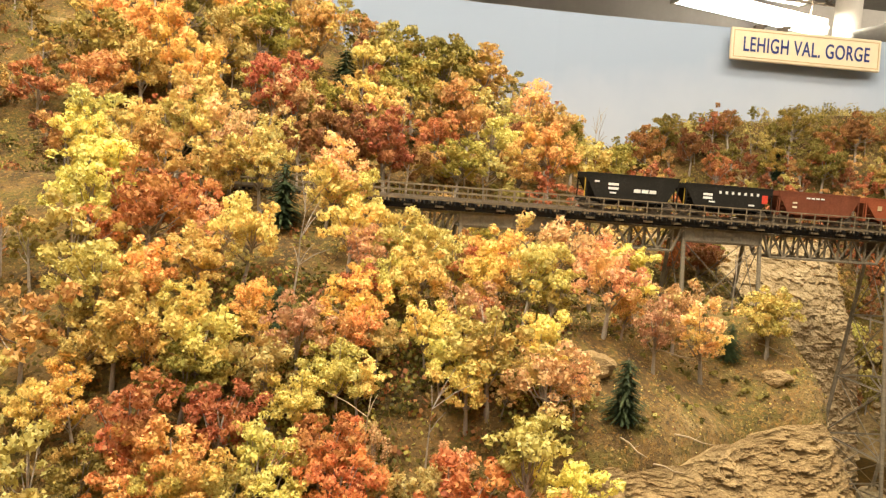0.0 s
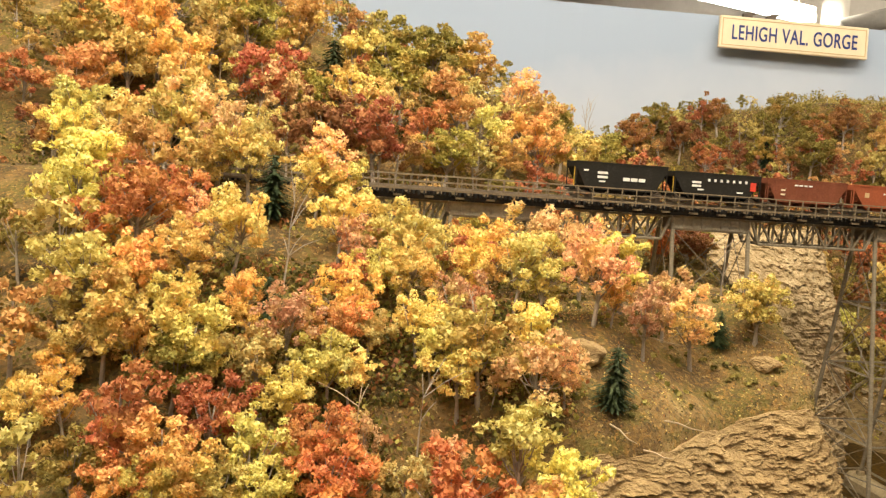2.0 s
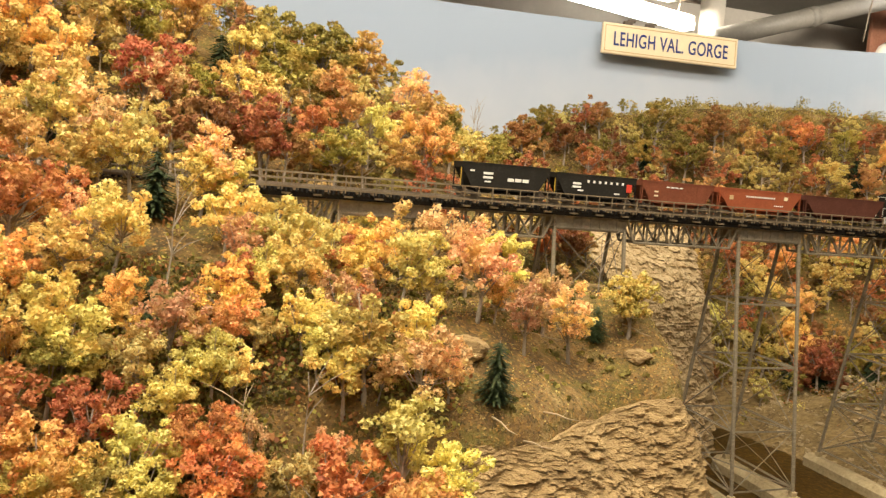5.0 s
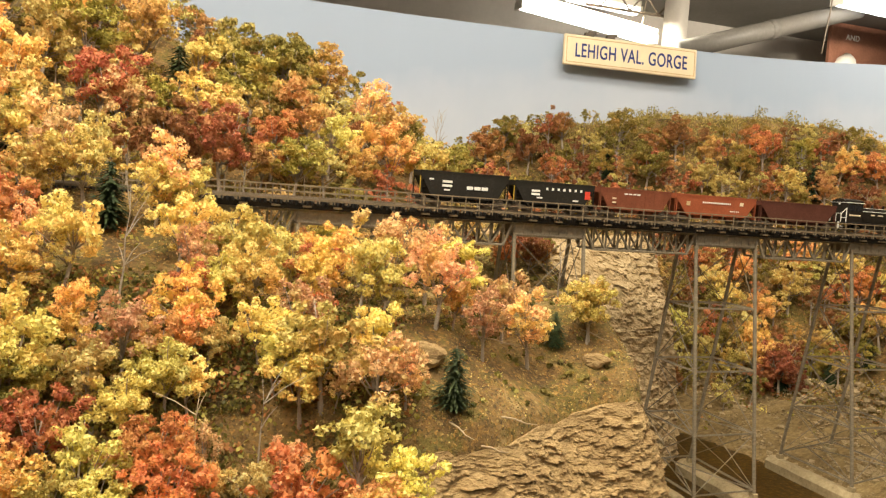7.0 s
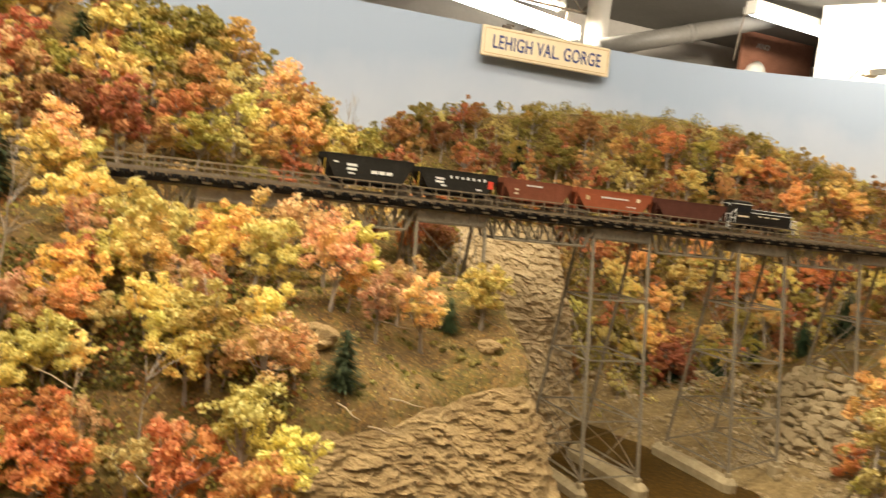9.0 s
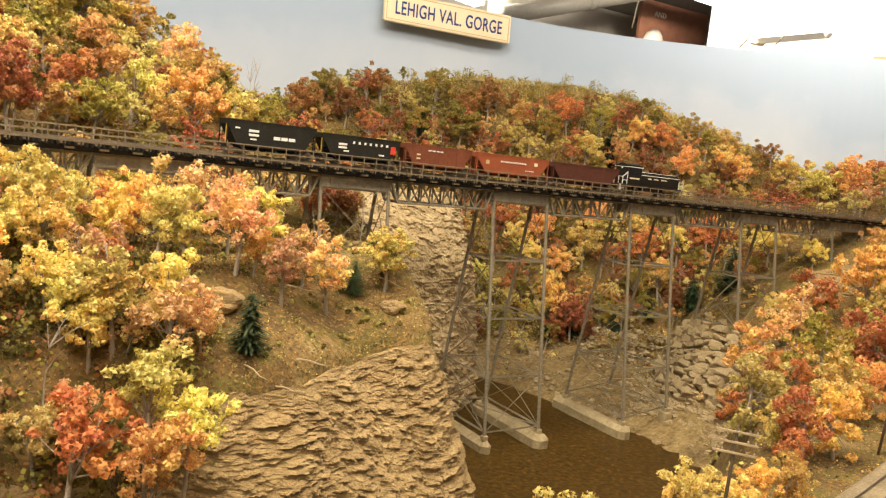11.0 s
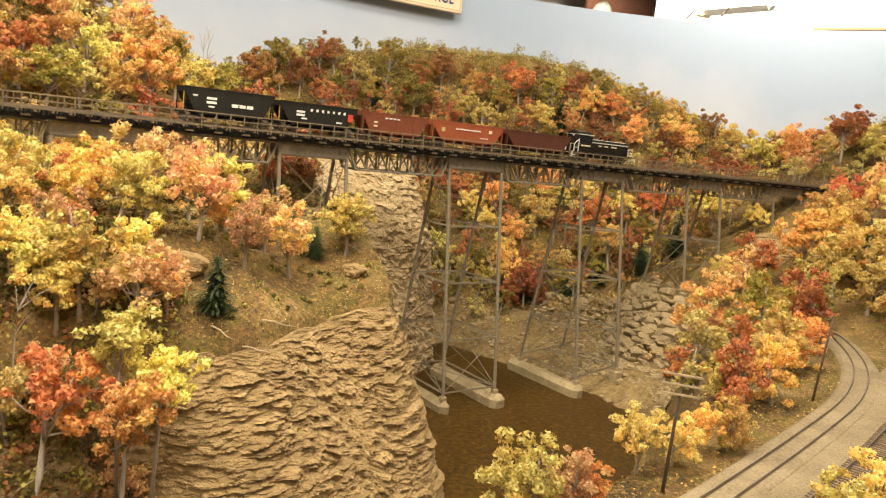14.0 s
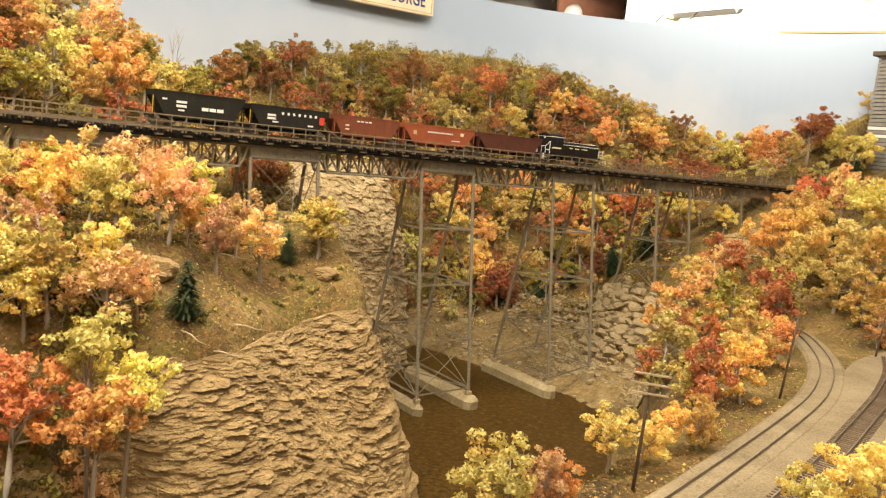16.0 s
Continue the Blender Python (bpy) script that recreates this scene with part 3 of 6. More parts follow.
def wall_strip(name, path, z0, z1, thick, mat, label, category="wall"):
    """A standing wall along a path, with thickness away from the scene."""
    pts, n = [], len(path)
    for i, (x, y) in enumerate(path):
        ax, ay = path[max(i - 1, 0)]
        bx, by = path[min(i + 1, n - 1)]
        d = Vector((bx - ax, by - ay)).normalized()
        pts.append(((x, y), (x - d.y * thick, y + d.x * thick)))
    v = []
    for a, b in pts:
        v += [(*a, z0), (*a, z1), (*b, z1), (*b, z0)]
    f = []
    for i in range(n - 1):
        for k in range(4):
            p, q = 4 * i + k, 4 * i + (k + 1) % 4
            f.append((p, p + 4, q + 4, q))
    f += [(0, 1, 2, 3), tuple(4 * (n - 1) + k for k in (3, 2, 1, 0))]
    me = mesh_of(name, v, f, mat)
    return tagged(new(name, me), label, category, kind="structure")


def curved(path, steps=6):
    """A smooth line through the points of path (Catmull-Rom)."""
    out, p = [], [path[0], *path, path[-1]]
    for i in range(1, len(p) - 2):
        for k in range(steps):
            t = k / steps
            out.append(tuple(0.5 * (2 * b + (c - a) * t + (2 * a - 5 * b + 4 * c - d) * t * t + (3 * b - a - 3 * c + d) * t ** 3) for a, b, c, d in zip(p[i - 1], p[i], p[i + 1], p[i + 2])))
    return out + [path[-1]]


ground_sheet()
def river_beach():
    """Mud and fine gravel lying over the foot of the far bank."""
    xs, ys = np.arange(0.42, 1.02, 0.009), np.arange(-0.26, 0.42, 0.009)
    gx, gy = np.meshgrid(xs, ys)
    gz = ground(gx, gy)
    off = (gx - shore(gy))[:-1, :-1] + 0.03 * fbm(gx[:-1, :-1], gy[:-1, :-1], 0.07, 3, 61)
    keep = (gz[:-1, :-1] < 0.085) & (gz[1:, 1:] < 0.095) & (gz[:-1, :-1] > 0.012) & (off < 0.34)
    n, m = gx.shape
    idx = np.arange(n * m).reshape(n, m)
    faces = np.stack([idx[:-1, :-1], idx[:-1, 1:], idx[1:, 1:], idx[1:, :-1]], -1).reshape(-1, 4)[keep.ravel()]
    lift = 0.004 + 0.010 * np.abs(fbm(gx * 0.5, gy, 0.03, 4, 62))
    me = mesh_of("river_beach", np.stack([gx, gy, gz + lift], -1).reshape(-1, 3), faces, MUD, flat=False)
    return tagged(new("river_beach", me), "beach of brown mud and gravel beside the river", "beach", kind="structure")


river_beach()
river = bmesh.new()
bmesh.ops.create_grid(river, x_segments=40, y_segments=40, size=0.5)
for vert in river.verts:
    vert.co = Vector((0.45 + vert.co.x * 1.3, -0.05 + vert.co.y * 1.1, 0.026))
me = bpy.data.meshes.new("water")
river.to_mesh(me)
river.free()
me.materials.append(WATER)
tagged(new("water", me), "shallow brown river over a dark bed", "river", kind="structure")
wall_strip("backdrop", curved(BACKDROP), -1.05, 0.875, 0.006, SKY, "curved backdrop painted as a pale blue-grey sky", "backdrop")
wall_strip("layout_fascia", [(1.9, -0.805), (-1.75, -0.805)], -1.05, 0.10, 0.02, DARK_WOOD, "dark board along the layout's front edge", "fascia")

# the room round it
tagged(new("floor", mesh_of("floor", [(-4, -4, -1.05), (9, -4, -1.05), (9, 6.2, -1.05), (-4, 6.2, -1.05)], [(0, 1, 2, 3)], FLOOR_TILE)), "dark brown carpeted floor of the club room", "floor", kind="structure")
tagged(new("ceiling", mesh_of("ceiling", [(-4, -4, 2.35), (9, -4, 2.35), (9, 6.2, 2.35), (-4, 6.2, 2.35)], [(3, 2, 1, 0)], CEILING_TILE)), "grey ceiling of the club room", "ceiling", kind="structure")
wall_strip("wall_west", [(-4, -4), (-4, 6.2)], -1.05, 2.35, 0.1, GREY_WALL, "plain warm grey wall")
wall_strip("wall_north", [(-4, 6.2), (9, 6.2)], -1.05, 2.35, 0.1, GREY_WALL, "plain warm grey wall")
wall_strip("wall_east", [(9, 6.2), (9, -4)], -1.05, 2.35, 0.1, WHITE_WALL, "white painted wall")
wall_strip("wall_south", [(9, -4), (-4, -4)], -1.05, 2.35, 0.1, GREY_WALL, "plain warm grey wall")

# ---- rock faces: bedded shale with stepped, broken ledges ----
def rock_face(name, line, top, foot, lean, mat, label, bed=0.0034, depth=0.0085, seed=1, back=0.03, cols=420, rows=240, tilt=0.05, rubble=0.0, reach=9.0):
    """A face along a plan line (facing its right side), from top(s) down to foot(s), leaning back by lean metres a metre, more steeply below a drop of about reach."""
    pts = curved(line, 12)
    dist = np.concatenate([[0], np.cumsum([math.dist(a, b) for a, b in zip(pts, pts[1:])])])
    s = np.linspace(0, dist[-1], cols)
    px, py = np.interp(s, dist, [p[0] for p in pts]), np.interp(s, dist, [p[1] for p in pts])
    dx, dy = np.gradient(px), np.gradient(py)
    length = np.hypot(dx, dy)
    nx, ny = dy / length, -dx / length
    wander = 0.009 * fbm(s, 0 * s, 0.05, 3, seed + 60)
    rim = ground(px, py) + 0.003
    rim = np.convolve(np.pad(rim, 12, mode="edge"), np.ones(25) / 25, mode="valid")
    px, py = px + nx * wander, py + ny * wander
    v = np.linspace(-0.12, 1, rows)[:, None] * np.ones(cols)
    zt, zf = (rim if top is None else top(s)), foot(s)
    drop = np.maximum(v, 0) * (zt - zf)
    z = zt - drop
    along_s = s[None, :] + 0 * v
    bend = 0.016 * fbm(along_s, 0 * v, 0.11, 3, seed) + 0.010 * fbm(along_s, z, 0.045, 3, seed + 21) - tilt * (s - s.mean())[None, :]

    def ledges(thick, proud, reach, n):
        """Beds that swell downwards and then break back under, here and there along the face."""
        u = (z + bend) / thick + 0.5 * value_noise(along_s / (reach * 1.6), z / (thick * 5), n + 1)
        layer = np.floor(u)
        hold = np.clip(value_noise(along_s / reach + layer * 17.3, layer * 5.1 + 0.5, n) + 0.15, 0, 0.42) / 0.42
        block = np.floor(along_s / (reach * 0.42) + layer * 0.37 + 0.6 * value_noise(along_s / (reach * 0.3), z / thick, n + 6))
        chip = 0.8 + 0.9 * value_noise(block * 7.3 + 0.5, layer * 3.7 + 0.5, n + 2)
        return proud * hold * chip * (1 - (u - layer)) ** 1.3

    rs, rz = along_s + 0.010 * fbm(along_s, z, 0.022, 3, seed + 72), z + 0.009 * fbm(along_s, z, 0.018, 3, seed + 73)
    out = ledges(bed * 2.3, depth, 0.014, seed + 40) + ledges(bed, depth * 0.6, 0.0065, seed + 50) + rubble * (value_noise(np.floor(rs / 0.009 + 0.37 * np.floor(rz / 0.0075)) * 7.3 + 0.5, np.floor(rz / 0.0075) * 3.1 + 0.5, seed + 70) + 0.6 * value_noise(np.floor(rs / 0.004) * 5.3 + 0.5, np.floor(rz / 0.0042) * 3.1 + 0.5, seed + 71)) + 0.9 * depth * fbm(along_s, z * 1.6, 0.085, 3, seed + 3) + 0.65 * depth * fbm(along_s, z * 1.9, 0.011, 3, seed + 8)
    out = out * np.clip(v / 0.10 + 0.25, 0, 1)
    lean = np.asarray(lean(s) if callable(lean) else lean)
    run = lean * reach * (1 - np.exp(-drop / reach)) + out - back * np.maximum(0, -v) / 0.12
    X, Y = px + nx * run, py + ny * run
    Z = z - 0.012 * np.maximum(0, -v) / 0.12
    idx = np.arange(rows * cols).reshape(rows, cols)
    faces = np.stack([idx[:-1, :-1], idx[1:, :-1], idx[1:, 1:], idx[:-1, 1:]], -1).reshape(-1, 4)
    me = mesh_of(name, np.stack([X, Y, Z], -1).reshape(-1, 3), faces, mat)
    return tagged(new(name, me), label, "cliff", kind="structure")


rock_face("cliff_front", [(-0.44, -0.345), (-0.36, -0.345), (-0.30, -0.335), (-0.25, -0.318), (-0.2, -0.320), (-0.15, -0.314), (-0.1, -0.286), (-0.05, -0.254), (0.0, -0.239), (0.03, -0.236), (0.063, -0.230), (0.077, -0.203), (0.081, -0.17), (0.092, -0.12), (0.11, -0.06), (0.10, 0.0), (0.04, 0.05)],
          None, lambda s: np.interp(s, [0, 0.25, 0.4], [0.02, 0.0, -0.02]), lambda s: np.interp(s, [0, 0.10, 0.22, 0.30, 0.40, 0.47, 0.52, 0.56, 0.66, 0.72, 0.78, 0.9], [0.85, 0.7, 0.54, 0.60, 0.62, 0.58, 0.45, 0.22, 0.15, 0.25, 0.45, 0.5]), ROCK,
          "weathered tan shale cliff with thin broken bedding", cols=700, rows=300, bed=0.0034, depth=0.0066)
rock_face("cliff_back", [(0.0, 0.20), (0.12, 0.215), (0.22, 0.225), (0.30, 0.24), (0.365, 0.265), (0.40, 0.32), (0.44, 0.44), (0.49, 0.58)],
          lambda s: 0 * s + 0.398, lambda s: 0 * s - 0.01, lambda s: np.interp(s, [0, 0.1, 0.2, 0.30, 0.37, 0.43, 0.5], [1.15, 1.15, 1.10, 0.90, 0.62, 0.14, 0.3]), SCREE,
          "pale tan gully of broken shale under the viaduct", bed=0.0055, depth=0.0060, seed=7, cols=380, rows=190, tilt=0.0, rubble=0.0045, reach=0.16)
rock_face("cliff_ledges", [(-0.62, -0.30), (-0.50, -0.345), (-0.40, -0.365), (-0.32, -0.38), (-0.26, -0.40)],
          None, lambda s: 0 * s + 0.03, 0.75, ROCK, "brown shale ledges showing through the trees", bed=0.007, depth=0.016, seed=19, cols=220, rows=110)
rock_face("cliff_upper_bank", [(1.02, -0.02), (1.10, -0.07), (1.22, -0.10), (1.34, -0.10)],
          lambda s: np.interp(s, [0, 0.1, 0.3], [0.315, 0.345, 0.365]), lambda s: 0 * s + 0.27, 0.8, ROCK,
          "low grey shale outcrop beneath the viaduct's far end", bed=0.006, depth=0.010, seed=11, cols=110, rows=40)


def stone_mesh(seed):
    """A squared, chipped block of shale, one unit long."""
    rnd = random.Random(seed)
    bm = bmesh.new()
    bmesh.ops.create_cube(bm, size=0.9)
    bmesh.ops.bevel(bm, geom=list(bm.edges), offset=0.16, segments=1, affect="EDGES")
    for v in bm.verts:
        v.co += Vector((rnd.uniform(-0.10, 0.10), rnd.uniform(-0.10, 0.10), rnd.uniform(-0.10, 0.10)))
    me = bpy.data.meshes.new("stone")
    bm.to_mesh(me)
    bm.free()
    me.materials.append(BANK_STONE)
    return me


STONES = [stone_mesh(n) for n in range(8)]


def stone_bank():
    """The face of piled, broken stones on the far bank."""
    bank = thing("stone_bank", (0.69, -0.02, 0.05), "bank of piled grey-tan broken stones by the river", "rocks", kind="structure")
    rnd = random.Random(5)
    for y in np.arange(-0.165, 0.115, 0.0115):
        z = 0.045
        while z < 0.2:
            size = rnd.uniform(0.012, 0.029)
            yy = y + rnd.uniform(-0.007, 0.007)
            xs = float(gorge_right(yy)) + np.linspace(-0.03, 0.24, 160)
            high = ground(xs, yy)
            x = float(xs[int(np.argmax(high > z))]) - rnd.uniform(0.001, 0.008)
            m = pose(x - 0.69, yy + 0.02, z - 0.05, -42 + rnd.uniform(-25, 25), rnd.uniform(-22, 22), -60 + rnd.uniform(-35, 35)) @ Matrix.Diagonal((size, rnd.uniform(0.016, 0.026), size * rnd.uniform(0.45, 0.95), 1))
            piece("stone", STONES[rnd.randrange(8)], bank, m)
            z += rnd.uniform(0.010, 0.017)


def beach_rubble():
    """Loose broken stones, too many to count, over the beach and at the bank's foot."""
    rnd, pieces = random.Random(15), []
    block = [(a, b, c) for a in (-1, 1) for b in (-1, 1) for c in (-1, 1)]
    sides = [(0, 1, 3, 2), (4, 6, 7, 5), (0, 4, 5, 1), (2, 3, 7, 6), (0, 2, 6, 4), (1, 5, 7, 3)]
    x, y = np.random.default_rng(15).uniform((0.5, -0.24), (0.98, 0.4), (5200, 2)).T
    z = ground(x, y)
    patch = fbm(x, y, 0.06, 3, 63)
    for px, py, pz, dense in zip(x, y, z, patch):
        if not 0.018 < pz < 0.15 or dense < rnd.uniform(-0.35, 0.25):
            continue
        size = 0.0014 + 0.0052 * rnd.random() ** 2.5
        turn = Matrix.Rotation(rnd.uniform(0, 6.3), 3, "Z") @ Matrix.Rotation(rnd.uniform(-0.5, 0.5), 3, "X")
        made = [Vector((px, py, pz + 0.006 + size * 0.2)) + turn @ Vector((a * size * rnd.uniform(0.7, 1.2), b * size * rnd.uniform(0.5, 0.9), c * size * rnd.uniform(0.35, 0.65))) for a, b, c in block]
        pieces.append((made, sides))
    verts, faces = joined(pieces)
    tagged(new("beach_rubble", mesh_of("beach_rubble", verts, faces, BANK_STONE)), "loose broken grey-tan stones over the muddy beach", "stones", kind="stuff")


beach_rubble()
stone_bank()


def boulder(x, y, size, label, flat=0.6):
    rnd = random.Random(int((x + 3) * 1000))
    bm = bmesh.new()
    bmesh.ops.create_icosphere(bm, subdivisions=3, radius=1.0)
    for v in bm.verts:
        k = 1 + 0.35 * noise.fractal(v.co * 1.3 + Vector((x * 9, y * 9, 0)), 1.0, 2.0, 3)
        v.co = Vector((v.co.x * k, v.co.y * 0.8 * k, v.co.z * flat * k)) * size
    me = bpy.data.meshes.new("boulder")
    bm.to_mesh(me)
    bm.free()
    me.materials.append(ROCK)
    ob = tagged(new("boulder", me), label, "boulder")
    ob.matrix_basis = pose(x, y, float(ground(x, y)) + size * 0.15, 0, 0, rnd.uniform(0, 360))


for bx, by, bs in [(-0.19, -0.24, 0.022), (-0.10, -0.17, 0.016), (0.02, -0.20, 0.014), (-0.34, -0.40, 0.016), (-0.40, -0.40, 0.014), (0.36, -0.40, 0.02)]:
    boulder(bx, by, bs, "rounded tan boulder half sunk in leaf litter")

# ---- steel viaduct ----
NEAR_Y, FAR_Y, MID_Y = 0.0, 0.04, 0.02
LEG = bar_mesh("leg", 0.0046, 0.0042, STEEL)
STRUT = angle_mesh("strut", 0.0025, STEEL)
BRACE = angle_mesh("brace", 0.0015, STEEL)
ROD = bar_mesh("rod", 0.0010, 0.0010, STEEL)
CHORD = bar_mesh("chord", 0.0034, 0.0030, STEEL)
WEB = angle_mesh("web_member", 0.0021, STEEL)
TOWER_FEET = [(-1, 0.315, 0.315), (0, 0.30, 0.30), (1, 0.050, 0.053), (2, 0.053, 0.068), (3, 0.198, 0.252), (4, 0.335, 0.365)]
LEG_TOP, NEAR_BATTER, FAR_BATTER = 0.401, 0.135, 0.185


def bar_between(name, me, a, b, parent):
    return piece(name, me, parent, beam_matrix(a, b))


def tower(viaduct, number, foot_left, foot_right):
    x0, x1 = number * PITCH, number * PITCH + BAY
    t = piece("tower", None, viaduct, None, "four-legged braced steel tower")

    def at(x, side, z):
        y = NEAR_Y - (LEG_TOP - z) * NEAR_BATTER if side == 0 else FAR_Y + (LEG_TOP - z) * FAR_BATTER
        return (x, y, z)

    low = min(foot_left, foot_right)
    count = max(1, round((LEG_TOP - low) / 0.088))
    levels = [LEG_TOP - (LEG_TOP - low) * k / count for k in range(count + 1)]
    for x, foot in ((x0, foot_left), (x1, foot_right)):
        for side in (0, 1):
            bar_between("leg", LEG, at(x, side, foot), at(x, side, LEG_TOP), t)
            bx, by, bz = at(x, side, foot)
            piece("base_plate", SHOE, t, Matrix.Translation((bx, by, bz)))
    for k, z in enumerate(levels):
        zl, zr = max(z, foot_left + 0.006), max(z, foot_right + 0.006)
        z_top = levels[k - 1] if k else None
        for side in (0, 1):
            bar_between("strut", STRUT, at(x0, side, zl), at(x1, side, zr), t)
        for x, zz in ((x0, zl), (x1, zr)):
            bar_between("strut", STRUT, at(x, 0, zz), at(x, 1, zz), t)
        if k:
            # a flat vee across each level, thin crossed rods on the far face and in the bents
            mid = (Vector(at(x0, 1, zl)) + Vector(at(x1, 1, zr))) / 2
            for x, zz in ((x0, zl), (x1, zr)):
                bar_between("brace", BRACE, at(x, 0, zz), mid, t)
                bar_between("rod", ROD, at(x, 0, zz), at(x, 1, z_top), t)
                bar_between("rod", ROD, at(x, 1, zz), at(x, 0, z_top), t)
            bar_between("rod", ROD, at(x0, 1, zl), at(x1, 1, z_top), t)
            bar_between("rod", ROD, at(x1, 1, zr), at(x0, 1, z_top), t)
            if k == len(levels) - 1:
                bar_between("rod", ROD, at(x0, 0, zl), at(x1, 0, z_top), t)
                bar_between("rod", ROD, at(x1, 0, zr), at(x0, 0, z_top), t)
    # plate girders over the tower: web, flanges and stiffeners
    for y in (NEAR_Y, FAR_Y):
        boxes = [(x0 - 0.002, y - 0.0008, 0.4035, x1 + 0.002, y + 0.0008, 0.4165), (x0 - 0.002, y - 0.0026, 0.4165, x1 + 0.002, y + 0.0026, 0.418), (x0 - 0.002, y - 0.0026, 0.402, x1 + 0.002, y + 0.0026, 0.4035)]
        boxes += [(x, y - 0.002, 0.4035, x + 0.0009, y + 0.002, 0.4165) for x in np.linspace(x0, x1 - 0.001, 9)]
        part("plate_girder", box_bm(boxes), GIRDER_PAINT, t)


def truss(viaduct, x0, x1, panels=8):
    s = piece("truss_span", None, viaduct, None, "shallow riveted lattice truss")
    lo, hi = 0.3880, 0.4165
    for y in (NEAR_Y, FAR_Y):
        bar_between("chord", CHORD, (x0, y, hi), (x1, y, hi), s)
        bar_between("chord", CHORD, (x0 + 0.012, y, lo), (x1 - 0.012, y, lo), s)
        xs = np.linspace(x0 + 0.012, x1 - 0.012, panels + 1)
        bar_between("end_post", CHORD, (x0, y, hi), (xs[0], y, lo), s)
        bar_between("end_post", CHORD, (x1, y, hi), (xs[-1], y, lo), s)
        for k, x in enumerate(xs):
            bar_between("web_member", WEB, (x, y, lo), (x, y, hi), s)
            if k < panels:
                a, b = (lo, hi) if k % 2 else (hi, lo)
                bar_between("web_member", WEB, (x, y, a), (xs[k + 1], y, b), s)
    for k, x in enumerate(np.linspace(x0 + 0.012, x1 - 0.012, panels // 2 + 1)):
        bar_between("cross_frame", WEB, (x, NEAR_Y, lo), (x, FAR_Y, lo), s)


def viaduct_deck(v, x0, x1):
    # Ties and stringers carry the deck's shadow band in their colour.
    tie = bar_mesh("bridge_tie", 0.0034, 0.0050, SHADED_WOOD)
    wide = bar_mesh("walkway_bracket", 0.0030, 0.0026, RAILING_WOOD)
    end = bar_mesh("refuge_plank", 0.0100, 0.0022, RAILING_WOOD)
    deck = piece("deck", None, v, None, "open timber deck, its ties coloured near black for shade")
    for k, x in enumerate(np.arange(x0, x1, 0.0061)):
        bar_between("tie", tie, (x, -0.0085, 0.4258), (x, 0.0485, 0.4258), deck)
        if k % 3 == 0:
            bar_between("walkway_bracket", wide, (x, -0.0152, 0.4272), (x, 0.0552, 0.4272), deck)
        if k % 6 == 1:
            bar_between("refuge_plank", end, (x + 0.003, -0.0118, 0.4218), (x + 0.003, 0.002, 0.4218), deck)
    for y in (-0.0045, 0.0445):
        part("stringer", box_bm([(x0, y - 0.0016, 0.4182, x1, y + 0.0016, 0.4232)]), SHADED_WOOD, deck, "timber stringer coloured near black for shade")
    for y in (-0.0130, 0.0530):
        part("walkway_plank", box_bm([(x0, y - 0.0024, 0.4286, x1, y + 0.0024, 0.4296)]), RAILING_WOOD, deck)
    for y in (0.003, 0.037):
        part("guard_timber", box_bm([(x0, y - 0.0012, 0.4284, x1, y + 0.0012, 0.4304)]), TIE_WOOD, deck)
    for y in (MID_Y - 0.00825, MID_Y + 0.00825):
        part("rail", box_bm([(x0, y - 0.0011, 0.4284, x1, y + 0.0011, 0.4290), (x0, y - 0.0004, 0.4290, x1, y + 0.0004, 0.4318), (x0, y - 0.0006, 0.4318, x1, y + 0.0006, 0.433)]), RAIL_STEEL, deck, "rusty steel rail")
    post = bar_mesh("post", 0.0013, 0.0013, RAILING_WOOD)
    for y in (-0.0152, 0.0552):
        fence = piece("handrail", None, v, None, "brown timber handrail")
        for x in np.arange(x0 + 0.004, x1, 0.0183):
            bar_between("post", post, (x, y, 0.4258), (x, y, 0.4465), fence)
        for z, w in ((0.4300, 0.0009), (0.4385, 0.0006), (0.4460, 0.0007)):
            part("rail", box_bm([(x0, y - 0.0006, z - w, x1, y + 0.0006, z + w)]), RAILING_WOOD, fence)


GIRDER_PAINT = noisy("grey_girder_paint", [(0.3, (0.15, 0.115, 0.075)), (0.55, (0.26, 0.215, 0.15)), (0.75, (0.33, 0.28, 0.20))], 0.02, 0.003, 0.6, 0.15, height=0.0004)
shoe_bm = box_bm([(-0.0045, -0.0045, -0.006, 0.0045, 0.0045, 0.0015)], 0.0008)
SHOE = bpy.data.meshes.new("base_plate")
shoe_bm.to_mesh(SHOE)
shoe_bm.free()
SHOE.materials.append(CONCRETE)
viaduct = thing("viaduct", (0, 0, 0), "tall grey-brown steel trestle viaduct across the gorge", "bridge")
for number, a, b in TOWER_FEET:
    tower(viaduct, number, a, b)
for number in range(-2, 5):
    start, end = number * PITCH + BAY + 0.003, (number + 1) * PITCH - 0.003
    if number == -2:
        start = -0.44
    if number < 4:
        truss(viaduct, start, end, 8)
viaduct_deck(viaduct, -0.72, 1.60)


def pier(x, y0, y1, wide, top, label):
    bm = box_bm([(x - wide / 2, y0, -0.01, x + wide / 2, y1, top)], 0.008)
    bmesh.ops.subdivide_edges(bm, edges=bm.edges[:], cuts=3, use_grid_fill=True)
    for v in bm.verts:
        v.co += Vector(noise.noise_vector(v.co * 60)) * 0.0012
    ob = thing("pier", (0, 0, 0), label, "pier", "viaduct piers")
    part("footing", bm, CONCRETE, ob)


pier(0.281, -0.060, 0.13, 0.020, 0.045, "long stained concrete pier standing in the river")
pier(0.384, -0.062, 0.13, 0.030, 0.047, "long stained concrete pier standing in the river")
